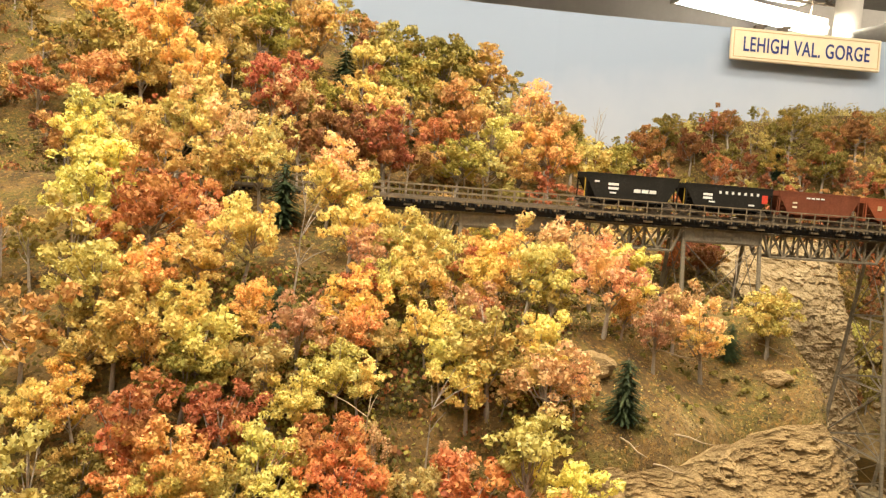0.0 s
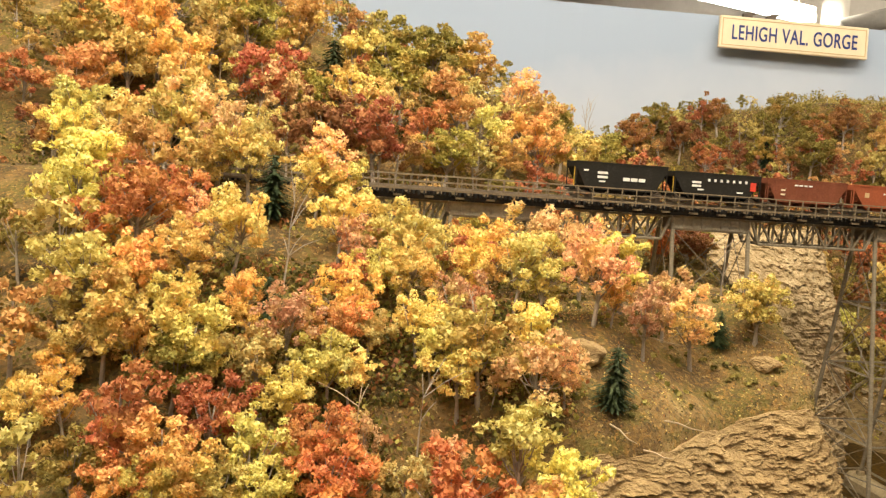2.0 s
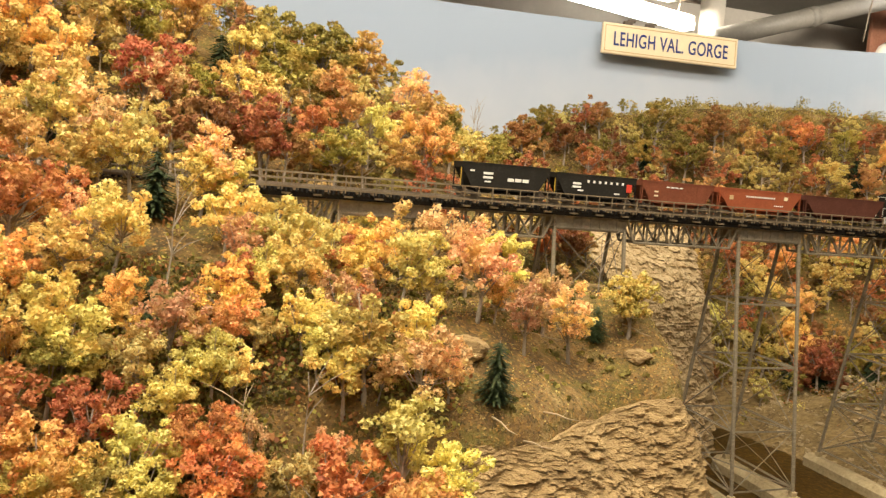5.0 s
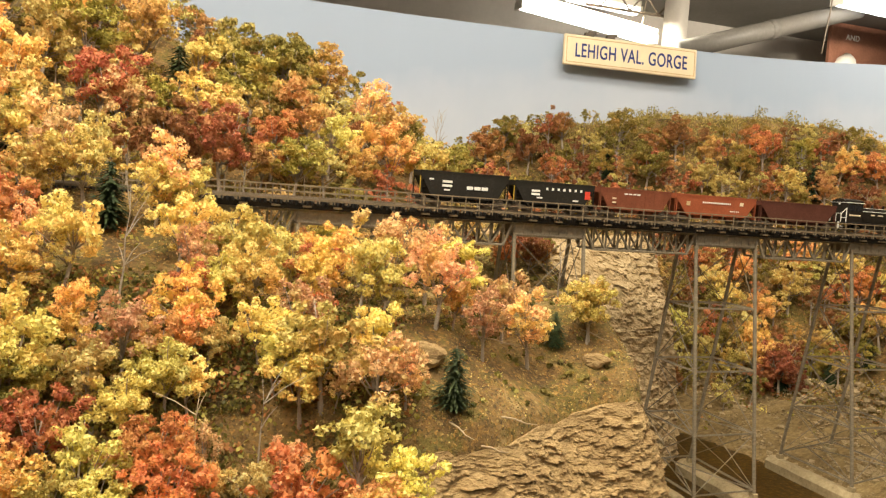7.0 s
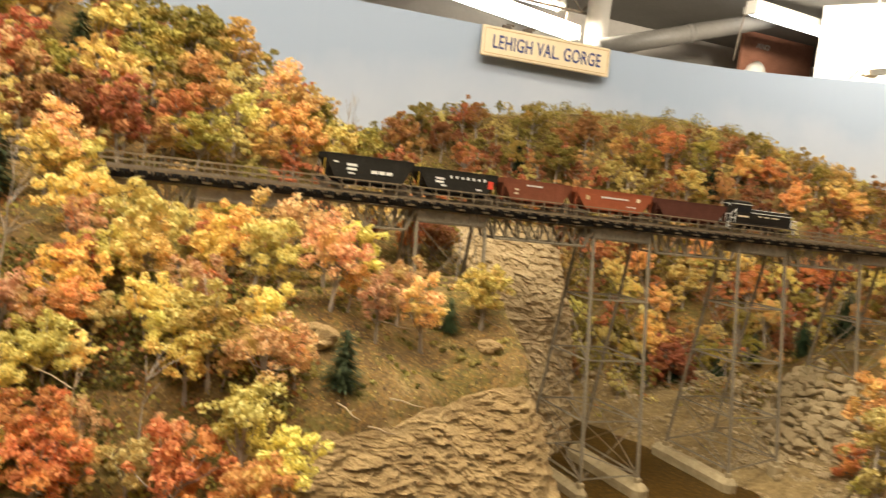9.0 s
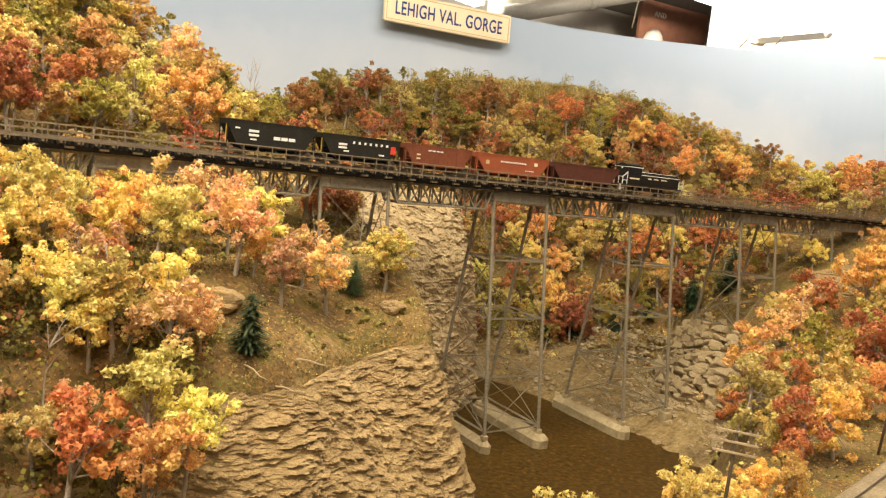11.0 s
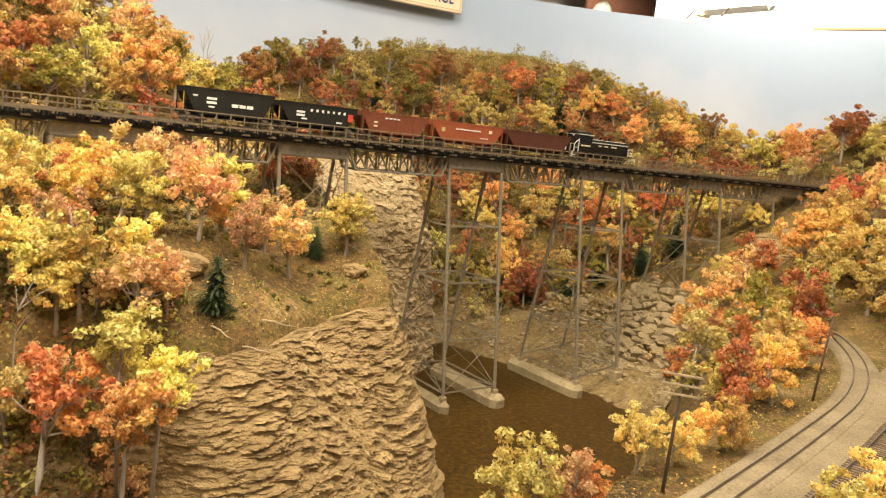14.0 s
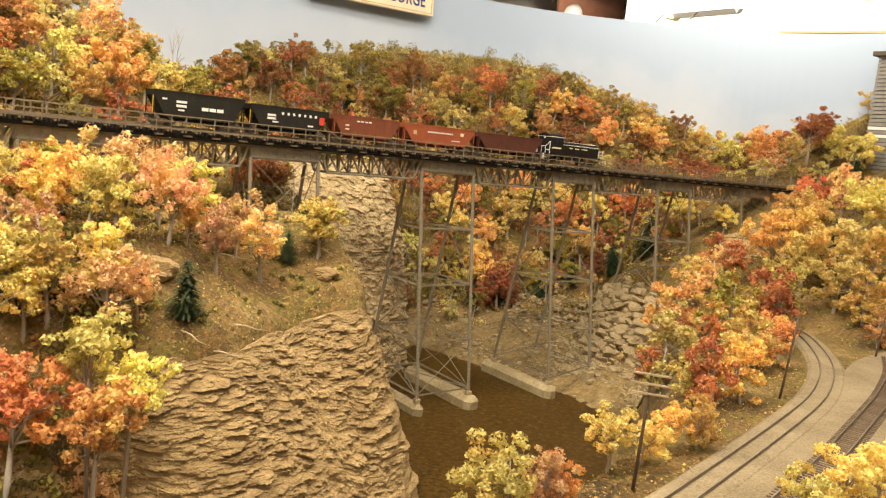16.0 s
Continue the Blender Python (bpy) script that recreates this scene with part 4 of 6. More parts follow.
pier(0.560, -0.062, 0.13, 0.027, 0.047, "long stained concrete pier standing in the river")
for fx, fy, fz in [(0.6615, -0.045, 0.063), (0.6615, 0.102, 0.063), (0.84, -0.0275, 0.193), (0.9415, -0.020, 0.247), (0.84, 0.0775, 0.193), (0.9415, 0.0675, 0.247)]:
    ob = thing("footing", (fx, fy, 0), "small pale concrete footing block", "footing", "viaduct footings")
    g = float(ground(fx, fy))
    part("block", box_bm([(-0.009, -0.009, min(g - 0.03, fz - 0.03), 0.009, 0.009, fz)], 0.0015), CONCRETE, ob)

# ---- train: a switcher and five hopper cars, standing on the viaduct ----
DECK_RAIL = 0.433
TRAIN_ON = 0.014
wheel_bm = bmesh.new()
for r, x0, x1 in ((0.0052, -0.0006, 0.0018), (0.0060, -0.0014, -0.0006), (0.0018, 0.0018, 0.0024)):
    bmesh.ops.create_cone(wheel_bm, cap_ends=True, segments=18, radius1=r, radius2=r, depth=x1 - x0, matrix=Matrix.Rotation(radians(90), 4, "X") @ Matrix.Translation((0, 0, (x0 + x1) / 2)))
WHEEL = bpy.data.meshes.new("wheel")
wheel_bm.to_mesh(WHEEL)
wheel_bm.free()
WHEEL.materials.append(RAIL_STEEL)


def truck(parent, x, mat, base=0.0195):
    t = piece("truck", None, parent, Matrix.Translation((x, 0, 0)), "four-wheel truck")
    for side in (-1, 1):
        for dx in (-base / 2, base / 2):
            piece("wheel", WHEEL, t, Matrix.Translation((dx, side * 0.0083, 0.0056)) @ Matrix.Rotation(0 if side < 0 else math.pi, 4, "Z"))
        y = side * 0.0112
        part("side_frame", box_bm([(-base * 0.62, y - 0.0009, 0.0052, base * 0.62, y + 0.0009, 0.0078), (-base * 0.25, y - 0.0011, 0.0028, base * 0.25, y + 0.0011, 0.0056), (-base / 2 - 0.002, y - 0.0014, 0.0038, -base / 2 + 0.002, y + 0.0014, 0.0074), (base / 2 - 0.002, y - 0.0014, 0.0038, base / 2 + 0.002, y + 0.0014, 0.0074)], 0.0003), mat, t)
    part("bolster", box_bm([(-0.003, -0.011, 0.0055, 0.003, 0.011, 0.0082)]), mat, t)


def prism(profile, y0, y1):
    """A bmesh: a profile in x and z carried from y0 to y1."""
    bm = bmesh.new()
    a = [bm.verts.new((x, y0, z)) for x, z in profile]
    b = [bm.verts.new((x, y1, z)) for x, z in profile]
    bm.faces.new(a)
    bm.faces.new(b[::-1])
    for i in range(len(a)):
        j = (i + 1) % len(a)
        bm.faces.new((a[j], a[i], b[i], b[j]))
    bmesh.ops.recalc_face_normals(bm, faces=bm.faces[:])
    return bm


def merge(bm, other):
    me = bpy.data.meshes.new("merge")
    other.to_mesh(me)
    other.free()
    bm.from_mesh(me)
    bpy.data.meshes.remove(me)
    return bm


def hopper_car(x0, x1, height, mat, label, marks, ribs, end_mat=None):
    c = thing("hopper_car", ((x0 + x1) / 2 + TRAIN_ON, MID_Y, DECK_RAIL), label, "hopper car", "hopper cars of the train")
    h = (x1 - x0) / 2 - 0.004
    sill, top, half = 0.0125, height, 0.0172
    # sides: a deep sheet with slanting lower ends, a heavy top edge and, on ribbed cars, posts
    prof = [(-h, top - 0.0055), (-h * 0.76, sill - 0.001), (h * 0.76, sill - 0.001), (h, top - 0.0055), (h, top), (-h, top)]
    for side in (-1, 1):
        y = side * half
        bm = prism(prof, y - 0.0006, y + 0.0006)
        boxes = [(-h - 0.0005, y - 0.0011, top - 0.0016, h + 0.0005, y + 0.0011, top + 0.0004), (-h * 0.74, y - 0.001, sill - 0.002, h * 0.74, y + 0.001, sill)]
        if ribs:
            boxes += [(x - 0.0006, y - 0.0012 if side < 0 else y, sill, x + 0.0006, y if side < 0 else y + 0.0012, top - 0.001) for x in np.linspace(-h * 0.8, h * 0.8, ribs)]
        part("side_sheet", merge(bm, box_bm(boxes)), mat, c)
        post = [(-h, y - 0.0007, sill - 0.003, -h + 0.0012, y + 0.0007, top - 0.005), (h - 0.0012, y - 0.0007, sill - 0.003, h, y + 0.0007, top - 0.005)]
        for one in post:
            part("corner_post", box_bm([one]), mat, c)
        for end in (-1, 1):
            x = end * (h - 0.003)
            rungs = [(x - 0.0022, y - 0.0012, z, x + 0.003, y + 0.0012, z + 0.0005) for z in np.arange(sill, top - 0.006, 0.0048)]
            part("ladder", box_bm(rungs), mat, c)
    # sloping end floors, the load between them, the bays underneath
    for end in (-1, 1):
        slope = prism([(end * h, top - 0.0070), (end * h, top - 0.0058), (end * h * 0.66, 0.0082), (end * h * 0.66, 0.007)], -half + 0.0006, half - 0.0006)
        part("slope_sheet", slope, mat, c)
        part("end_sheet", box_bm([(end * h - 0.0006, -half, top - 0.0065, end * h + 0.0006, half, top)]), mat, c)
        part("end_sill", box_bm([(end * h - 0.0014, -half, sill - 0.004, end * h + 0.0014, half, sill)], 0.0004), mat, c)
        part("coupler", box_bm([(end * h, -0.0012, 0.0075, end * (h + 0.006), 0.0012, 0.0100) if end > 0 else (-h - 0.006, -0.0012, 0.0075, -h, 0.0012, 0.0100)], 0.0004), DARK_STEEL, c)
        part("brake_post", box_bm([(end * (h + 0.0004), -half + 0.003, sill, end * (h + 0.0004) + 0.0008, -half + 0.0042, top + (0.004 if end < 0 else 0))]), end_mat or mat, c)
    heap = bmesh.new()
    bmesh.ops.create_grid(heap, x_segments=30, y_segments=10, size=1.0)
    for v in heap.verts:
        u, w = v.co.x, v.co.y
        v.co = Vector((u * (h - 0.001), w * (half - 0.0008), top - 0.0035 + 0.0028 * (1 - u ** 4) * (1 - w * w) + 0.0008 * noise.noise(Vector((u * 20, w * 6, x0 * 50)))))
    part("load", heap, LOAD, c, "dark coal load")
    for x in (-h * 0.42, 0, h * 0.42):
        part("hopper_bay", prism([(x - 0.013, sill + 0.001), (x - 0.004, 0.0045), (x + 0.004, 0.0045), (x + 0.013, sill + 0.001)], -half * 0.8, half * 0.8), mat, c)
    for end in (-1, 1):
        truck(c, end * (h - 0.016), DARK_STEEL)
    for name, mx, mz, w, hh, mm in marks:
        part(name, box_bm([(mx * h - w / 2, -half - 0.0016, mz * top, mx * h + w / 2, -half - 0.0012, mz * top + hh)]), mm, c)
    return c


def bars(x, z, n, gap, w, h, mat=WHITE_PAINT):
    return [("lettering_bar", x + k * gap, z, w, h, mat) for k in range(n)]


hopper_car(0.369, 0.514, 0.0375, BROWN_CAR, "dark oxide-brown three-bay hopper car with faded plain sides", [], 0)
hopper_car(0.225, 0.367, 0.0385, ORANGE_CAR, "orange-red three-bay hopper car with white lettering", bars(-0.35, 0.72, 14, 0.052, 0.0022, 0.0022) + [("herald", 0.62, 0.70, 0.006, 0.005, CREAM_PAINT)] + bars(0.35, 0.46, 5, 0.05, 0.002, 0.0016) + [("stencil", -0.72, 0.60, 0.006, 0.006, OCHRE_PAINT)], 0)
hopper_car(0.105, 0.223, 0.0390, OXIDE_CAR, "weathered brown hopper car with a row of pale lettering", bars(-0.30, 0.80, 4, 0.12, 0.0048, 0.0018) + [("stencil", -0.62, 0.62, 0.006, 0.0022, CREAM_PAINT), ("stencil", -0.62, 0.48, 0.006, 0.0022, CREAM_PAINT)], 7)
hopper_car(-0.020, 0.103, 0.0395, BLACK_CAR, "sooty black hopper car with white lettering and a red herald", bars(-0.22, 0.74, 7, 0.145, 0.003, 0.0034) + [("herald", 0.82, 0.52, 0.0075, 0.0105, RED_PAINT), ("stencil", -0.50, 0.66, 0.012, 0.0028, WHITE_PAINT), ("stencil", -0.50, 0.55, 0.012, 0.0028, WHITE_PAINT), ("stencil", -0.40, 0.45, 0.008, 0.002, WHITE_PAINT), ("stencil", 0.52, 0.42, 0.008, 0.002, WHITE_PAINT)], 0, YELLOW_PAINT)
hopper_car(-0.148, -0.022, 0.0430, BLACK_CAR, "tall black hopper car with broad white slogan lettering", bars(0.10, 0.52, 3, 0.17, 0.0085, 0.0042) + [("stencil", -0.42, 0.68, 0.013, 0.003, WHITE_PAINT), ("stencil", -0.42, 0.56, 0.013, 0.003, WHITE_PAINT), ("stencil", -0.42, 0.45, 0.008, 0.002, WHITE_PAINT), ("stencil", -0.78, 0.74, 0.006, 0.002, WHITE_PAINT)], 0, YELLOW_PAINT)


def switcher(x0, x1):
    c = thing("locomotive", ((x0 + x1) / 2 + TRAIN_ON, MID_Y, DECK_RAIL), "small black diesel switcher with white end railings", "locomotive")
    h, half = (x1 - x0) / 2, 0.0165
    frame_z = 0.0155
    part("frame", box_bm([(-h + 0.002, -half, frame_z - 0.0035, h - 0.002, half, frame_z), (-h * 0.35, -half + 0.002, 0.0065, h * 0.35, half - 0.002, frame_z - 0.003)], 0.0006), BLACK_PAINT, c)
    hood = bmesh.new()
    bmesh.ops.create_cube(hood, size=1.0, matrix=Matrix.Translation((0.0175, 0, frame_z + 0.0112)) @ Matrix.Diagonal((h * 2 - 0.055, 0.0235, 0.0224, 1)))
    bmesh.ops.bevel(hood, geom=[e for e in hood.edges if all(v.co.z > frame_z + 0.02 for v in e.verts)], offset=0.0028, segments=3, affect="EDGES")
    part("hood", hood, BLACK_PAINT, c)
    hx0, hx1 = 0.0175 - (h - 0.0275), 0.0175 + (h - 0.0275)
    # White hood top: the light falling from above is put into its colour.
    part("hood_top_walk", box_bm([(hx0 + 0.002, -0.0075, frame_z + 0.0224, hx1 - 0.004, 0.0075, frame_z + 0.0232)], 0.0003), WHITE_PAINT, c, "hood-top walk painted white for the light from above")
    for y in (-0.0119, 0.0119):
        part("stripe", box_bm([(hx0, y - 0.0002, frame_z + 0.0172, hx1, y + 0.0002, frame_z + 0.0182)]), WHITE_PAINT, c)
    for k in range(3):
        w = (0.008, 0.010, 0.014)[k]
        x = (-0.010, 0.004, 0.021)[k]
        part("lettering_bar", box_bm([(x, -0.0122, frame_z + 0.0118, x + w, -0.0119, frame_z + 0.0136)]), CREAM_PAINT, c)
    for k in range(9):
        x = hx0 + 0.004 + k * (hx1 - hx0 - 0.008) / 9
        part("hood_door", box_bm([(x, -0.0121, frame_z + 0.002, x + 0.0062, -0.01176, frame_z + 0.0108)], 0.0001), BLACK_PAINT, c)
    part("radiator_grille", box_bm([(hx1, -0.008, frame_z + 0.006, hx1 + 0.0008, 0.008, frame_z + 0.019)] + [(hx1 + 0.0008, -0.0075, z, hx1 + 0.0012, 0.0075, z + 0.0006) for z in np.arange(frame_z + 0.007, frame_z + 0.0185, 0.0014)]), DARK_STEEL, c)
    # cab with window openings
    cx0, cx1, top = -h + 0.014, hx0 + 0.0005, 0.0515
    cab = box_bm([(cx0, -half + 0.001, frame_z, cx1, half - 0.001, top - 0.003)], 0.0006)
    cabin = part("cab", cab, BLACK_PAINT, c)
    roof = bmesh.new()
    bmesh.ops.create_cone(roof, cap_ends=True, segments=24, radius1=0.022, radius2=0.022, depth=cx1 - cx0 + 0.003, matrix=Matrix.Translation(((cx0 + cx1) / 2, 0, top - 0.0225)) @ Matrix.Rotation(radians(90), 4, "Y"))
    bmesh.ops.bisect_plane(roof, geom=roof.verts[:] + roof.edges[:] + roof.faces[:], plane_co=(0, 0, top - 0.0065), plane_no=(0, 0, -1), clear_outer=True)
    part("roof", roof, BLACK_PAINT, cabin)
    part("roof_edge", box_bm([(cx0 - 0.0015, -half - 0.0004, top - 0.0070, cx1 + 0.0015, half + 0.0004, top - 0.0060)]), WHITE_PAINT, cabin, "thin white roof edge")
    for a, b in ((0.08, 0.46), (0.54, 0.92)):
        for y in (-half + 0.0009, half - 0.0009):
            x = cx0 + (cx1 - cx0) * a
            part("window", box_bm([(x, y - 0.0003, frame_z + 0.017, cx0 + (cx1 - cx0) * b, y + 0.0003, frame_z + 0.026)]), GLASS_DARK, cabin)
    part("number_bar", box_bm([(cx0 + 0.005, -half + 0.0004, frame_z + 0.0095, cx1 - 0.005, -half + 0.0009, frame_z + 0.0118)]), CREAM_PAINT, cabin)
    for x in (0.004, 0.026):
        stack = bmesh.new()
        bmesh.ops.create_cone(stack, cap_ends=True, segments=12, radius1=0.0022, radius2=0.0016, depth=0.006, matrix=Matrix.Translation((x, 0, frame_z + 0.0255)))
        part("exhaust_stack", stack, BLACK_PAINT, c)
    part("bell", box_bm([(hx1 - 0.01, -0.0012, frame_z + 0.0232, hx1 - 0.0076, 0.0012, frame_z + 0.0258)], 0.0008), YELLOW_PAINT, c)
    # white end railings and steps
    wire = bar_mesh("railing_bar", 0.0010, 0.0010, WHITE_PAINT)
    for end in (-1, 1):
        rail = piece("end_railing", None, c, None, "white painted grab railing")
        x = end * (h - 0.003)
        xi = end * (h - 0.013)
        for y in (-half + 0.0006, -0.006, 0.006, half - 0.0006):
            bar_between("railing_bar", wire, (x, y, frame_z), (x, y, frame_z + 0.0125), rail)
        for y in (-half + 0.0006, half - 0.0006):
            bar_between("railing_bar", wire, (x, y, frame_z + 0.0125), (xi, y, frame_z + 0.0125 if end > 0 else frame_z + 0.021), rail)
            bar_between("railing_bar", wire, (xi, y, frame_z), (xi, y, frame_z + 0.0125 if end > 0 else frame_z + 0.021), rail)
            bar_between("railing_bar", wire, (x, y, frame_z + 0.0065), (xi, y, frame_z + 0.0065), rail)
        bar_between("railing_bar", wire, (x, -half, frame_z + 0.0125), (x, half, frame_z + 0.0125), rail)
        part("step", box_bm([(x - 0.0035, -half - 0.0005, z, x + 0.0035, -half + 0.003, z + 0.0007) for z in (0.0045, 0.0085, 0.0125)] + [(x - 0.0035, -half - 0.0005, 0.0045, x - 0.003, -half + 0.003, frame_z)]), WHITE_PAINT, c, "white edged steps")
        part("headlight", box_bm([(hx1 + 0.0008, -0.0015, frame_z + 0.0195, hx1 + 0.002, 0.0015, frame_z + 0.0222) if end > 0 else (cx0 - 0.001, -0.0015, top - 0.010, cx0, 0.0015, top - 0.0075)], 0.0003), WHITE_PAINT, c)
        part("coupler", box_bm([(h - 0.003, -0.0012, 0.0075, h + 0.004, 0.0012, 0.0100) if end > 0 else (-h - 0.004, -0.0012, 0.0075, -h + 0.003, 0.0012, 0.0100)], 0.0004), DARK_STEEL, c)
        truck(c, end * (h - 0.030), BLACK_PAINT, 0.026)


switcher(0.519, 0.668)

# ---- lower line beside the river, its poles ----
LOW = 0.2
MAIN_LINE = curved([(-0.08, -0.733), (0.055, -0.696), (0.200, -0.656), (0.342, -0.615), (0.439, -0.584), (0.519, -0.551), (0.604, -0.508), (0.679, -0.459), (0.748, -0.404), (0.80, -0.354), (0.84, -0.29), (0.86, -0.22)], 10)
SIDING = curved([(0.05, -0.755), (0.171, -0.722), (0.271, -0.695), (0.402, -0.655), (0.556, -0.606), (0.70, -0.55), (0.80, -0.50)], 10)


def along(path, step):
    """Places and headings at even steps along a path."""
    out, left = [], 0.0
    for a, b in zip(path, path[1:]):
        d = math.dist(a, b)
        while left < d:
            k = left / d
            out.append((a[0] + (b[0] - a[0]) * k, a[1] + (b[1] - a[1]) * k, math.atan2(b[1] - a[1], b[0] - a[0])))
            left += step
        left -= d
    return out


def swept(path, ring):
    """A ring of (across, up) carried along a plan path."""
    v, f, n = [], [], len(ring)
    for i, (x, y) in enumerate(path):
        ax, ay = path[max(i - 1, 0)]
        bx, by = path[min(i + 1, len(path) - 1)]
        a = math.atan2(by - ay, bx - ax)
        v += [(x - math.sin(a) * u, y + math.cos(a) * u, z) for u, z in ring]
    for i in range(len(path) - 1):
        for k in range(n):
            p, q = i * n + k, i * n + (k + 1) % n
            f.append((p, p + n, q + n, q))
    f += [tuple(range(n)), tuple((len(path) - 1) * n + k for k in range(n - 1, -1, -1))]
    return v, f


tie_random = random.Random(77)


def low_track(path, label, proud):
    t = thing("railway_track", (0, 0, 0), label, "railway track", kind="structure")
    tie = bar_mesh("tie", 0.0026, 0.0022, DARK_WOOD)
    for x, y, a in along(path, 0.0066):
        dx, dy = -math.sin(a) * 0.0145, math.cos(a) * 0.0145
        zz = LOW + 0.0032 + proud + tie_random.uniform(-0.0003, 0.0002)
        bar_between("tie", tie, (x - dx, y - dy, zz), (x + dx, y + dy, zz), t)
    for u in (-0.00825, 0.00825):
        ring = [(u - 0.0008, LOW + 0.0036), (u + 0.0008, LOW + 0.0036), (u + 0.0003, LOW + 0.0042), (u + 0.00045, LOW + 0.0066), (u - 0.00045, LOW + 0.0066), (u - 0.0003, LOW + 0.0042)]
        piece("rail", mesh_of("rail", *swept(path, ring), RAIL_STEEL), t, None, "rusty rail with a worn bright top")


bed = mesh_of("roadbed", *swept(MAIN_LINE, [(-0.040, LOW - 0.010), (0.036, LOW - 0.010), (0.019, LOW + 0.0036), (-0.019, LOW + 0.0036)]), BALLAST, flat=True)
tagged(new("roadbed", bed), "flat bed of fine tan ballast under the lower line", "roadbed", kind="structure")
apron = mesh_of("road", *swept(curved([(-0.1, -0.775), (0.02, -0.745), (0.25, -0.675), (0.45, -0.612), (0.60, -0.562), (0.72, -0.52), (0.86, -0.50)], 6), [(-0.075, LOW - 0.012), (0.042, LOW - 0.012), (0.030, LOW + 0.0028), (-0.060, LOW + 0.0028)]), BALLAST)
tagged(new("road", apron), "packed tan gravel between the two lines", "road", kind="structure")
low_track(MAIN_LINE, "single line of rusty rails half buried in tan ballast", -0.0009)
low_track(SIDING, "short siding of rusty rails, its dark ties half buried", -0.0006)


def pole(x, y, z, tall, arms, lean=0.0, label="dark wooden telegraph pole with pale crossarms"):
    p = thing("telegraph_pole", (x, y, z), label, "telegraph pole", "line-side poles")
    p.rotation_euler = (0, radians(lean), radians(-46))
    r = 0.0013
    piece("mast", mesh_of("mast", *tube([(0, 0, -0.01), (0, 0, tall * 0.5), (0, 0, tall)], [r * 1.2, r, r * 0.75], 8), DARK_WOOD, flat=False), p)
    for k in range(arms):
        zz = tall - 0.004 - k * 0.0075
        part("crossarm", box_bm([(-0.0145, -0.0022, zz - 0.0008, 0.0145, -0.0010, zz + 0.0008)], 0.0002), PALE_WOOD, p, "pale timber crossarm")
        for i in (-0.013, -0.008, 0.008, 0.013):
            part("insulator", box_bm([(i - 0.0006, -0.0022, zz + 0.0008, i + 0.0006, -0.0010, zz + 0.0026)], 0.0003), PALE_WOOD, p)


pole(0.050, -0.658, 0.2, 0.094, 3, 1.5)
pole(0.416, -0.556, 0.2, 0.098, 0, 4, "slim dark telegraph pole beside the curve")
pole(0.78, -0.486, 0.205, 0.062, 0, 4, "short dark line-side pole")
pole(1.50, -0.02, float(ground(1.50, -0.02)), 0.09, 1, 0)

# ---- trees ----
def crown_mesh(name, mat, seed, clumps=56, leaves=92, leaf=0.042, wide=1.0, mid=0.64, rise=0.31):
    """A crown of leaf flakes on many clumps, for a tree one unit tall."""
    rnd = np.random.RandomState(seed)
    centres = []
    lean = rnd.normal(0, 0.05, 2)
    for k in range(clumps):
        d = rnd.normal(size=3)
        d /= np.linalg.norm(d)
        r = rnd.uniform(0.30, 1.16)
        c = np.array([d[0] * 0.34 * wide * r + lean[0], d[1] * 0.34 * wide * r + lean[1], mid + d[2] * rise * r])
        centres.append((c, rnd.uniform(0.036, 0.088)))
    verts, faces = [], []
    for c, radius in centres:
        n = int(leaves * (radius / 0.078) ** 2)
        d = rnd.normal(size=(n, 3))
        d /= np.linalg.norm(d, axis=1)[:, None]
        p = c + d * radius * rnd.uniform(0.6, 1.12, (n, 1)) * np.array([1, 1, 0.8])
        nor = d + rnd.normal(0, 0.65, (n, 3))
        nor /= np.linalg.norm(nor, axis=1)[:, None]
        a = np.cross(nor, rnd.normal(size=(n, 3)))
        a /= np.linalg.norm(a, axis=1)[:, None]
        b = np.cross(nor, a)
        s = (leaf * rnd.uniform(0.55, 1.15, (n, 1))) / 2
        base = len(verts)
        verts.extend(np.stack([p - a * s - b * s * 0.6, p + a * s * 1.1 - b * s * 0.4, p + b * s * 1.2], 1).reshape(-1, 3))
        faces.extend([(base + 3 * i, base + 3 * i + 1, base + 3 * i + 2) for i in range(n)])
    return mesh_of(name, verts, faces, mat), [c for c, _ in centres]


def trunk_mesh(name, mat, seed, tips, thick=0.022, root=0.10):
    rnd = random.Random(seed)
    lean = Vector((rnd.uniform(-0.05, 0.05), rnd.uniform(-0.05, 0.05), 0))
    spine = [Vector((0, 0, -root)), Vector((0, 0, 0.02)), lean * 0.5 + Vector((0, 0, 0.25)), lean + Vector((0, 0, 0.48)), lean * 1.3 + Vector((0, 0, 0.72))]
    bits = [tube(spine, [thick * 1.5, thick * 1.15, thick * 0.85, thick * 0.6, thick * 0.2], 7)]
    for c in tips[:14]:
        start = spine[2].lerp(spine[3], rnd.uniform(-0.1, 1.0))
        end = Vector(c)
        mid = start.lerp(end, 0.5) + Vector((0, 0, -0.03))
        bits.append(tube([start, mid, end], [thick * 0.45, thick * 0.3, thick * 0.1], 4))
    return mesh_of(name, *joined(bits), mat, flat=False)


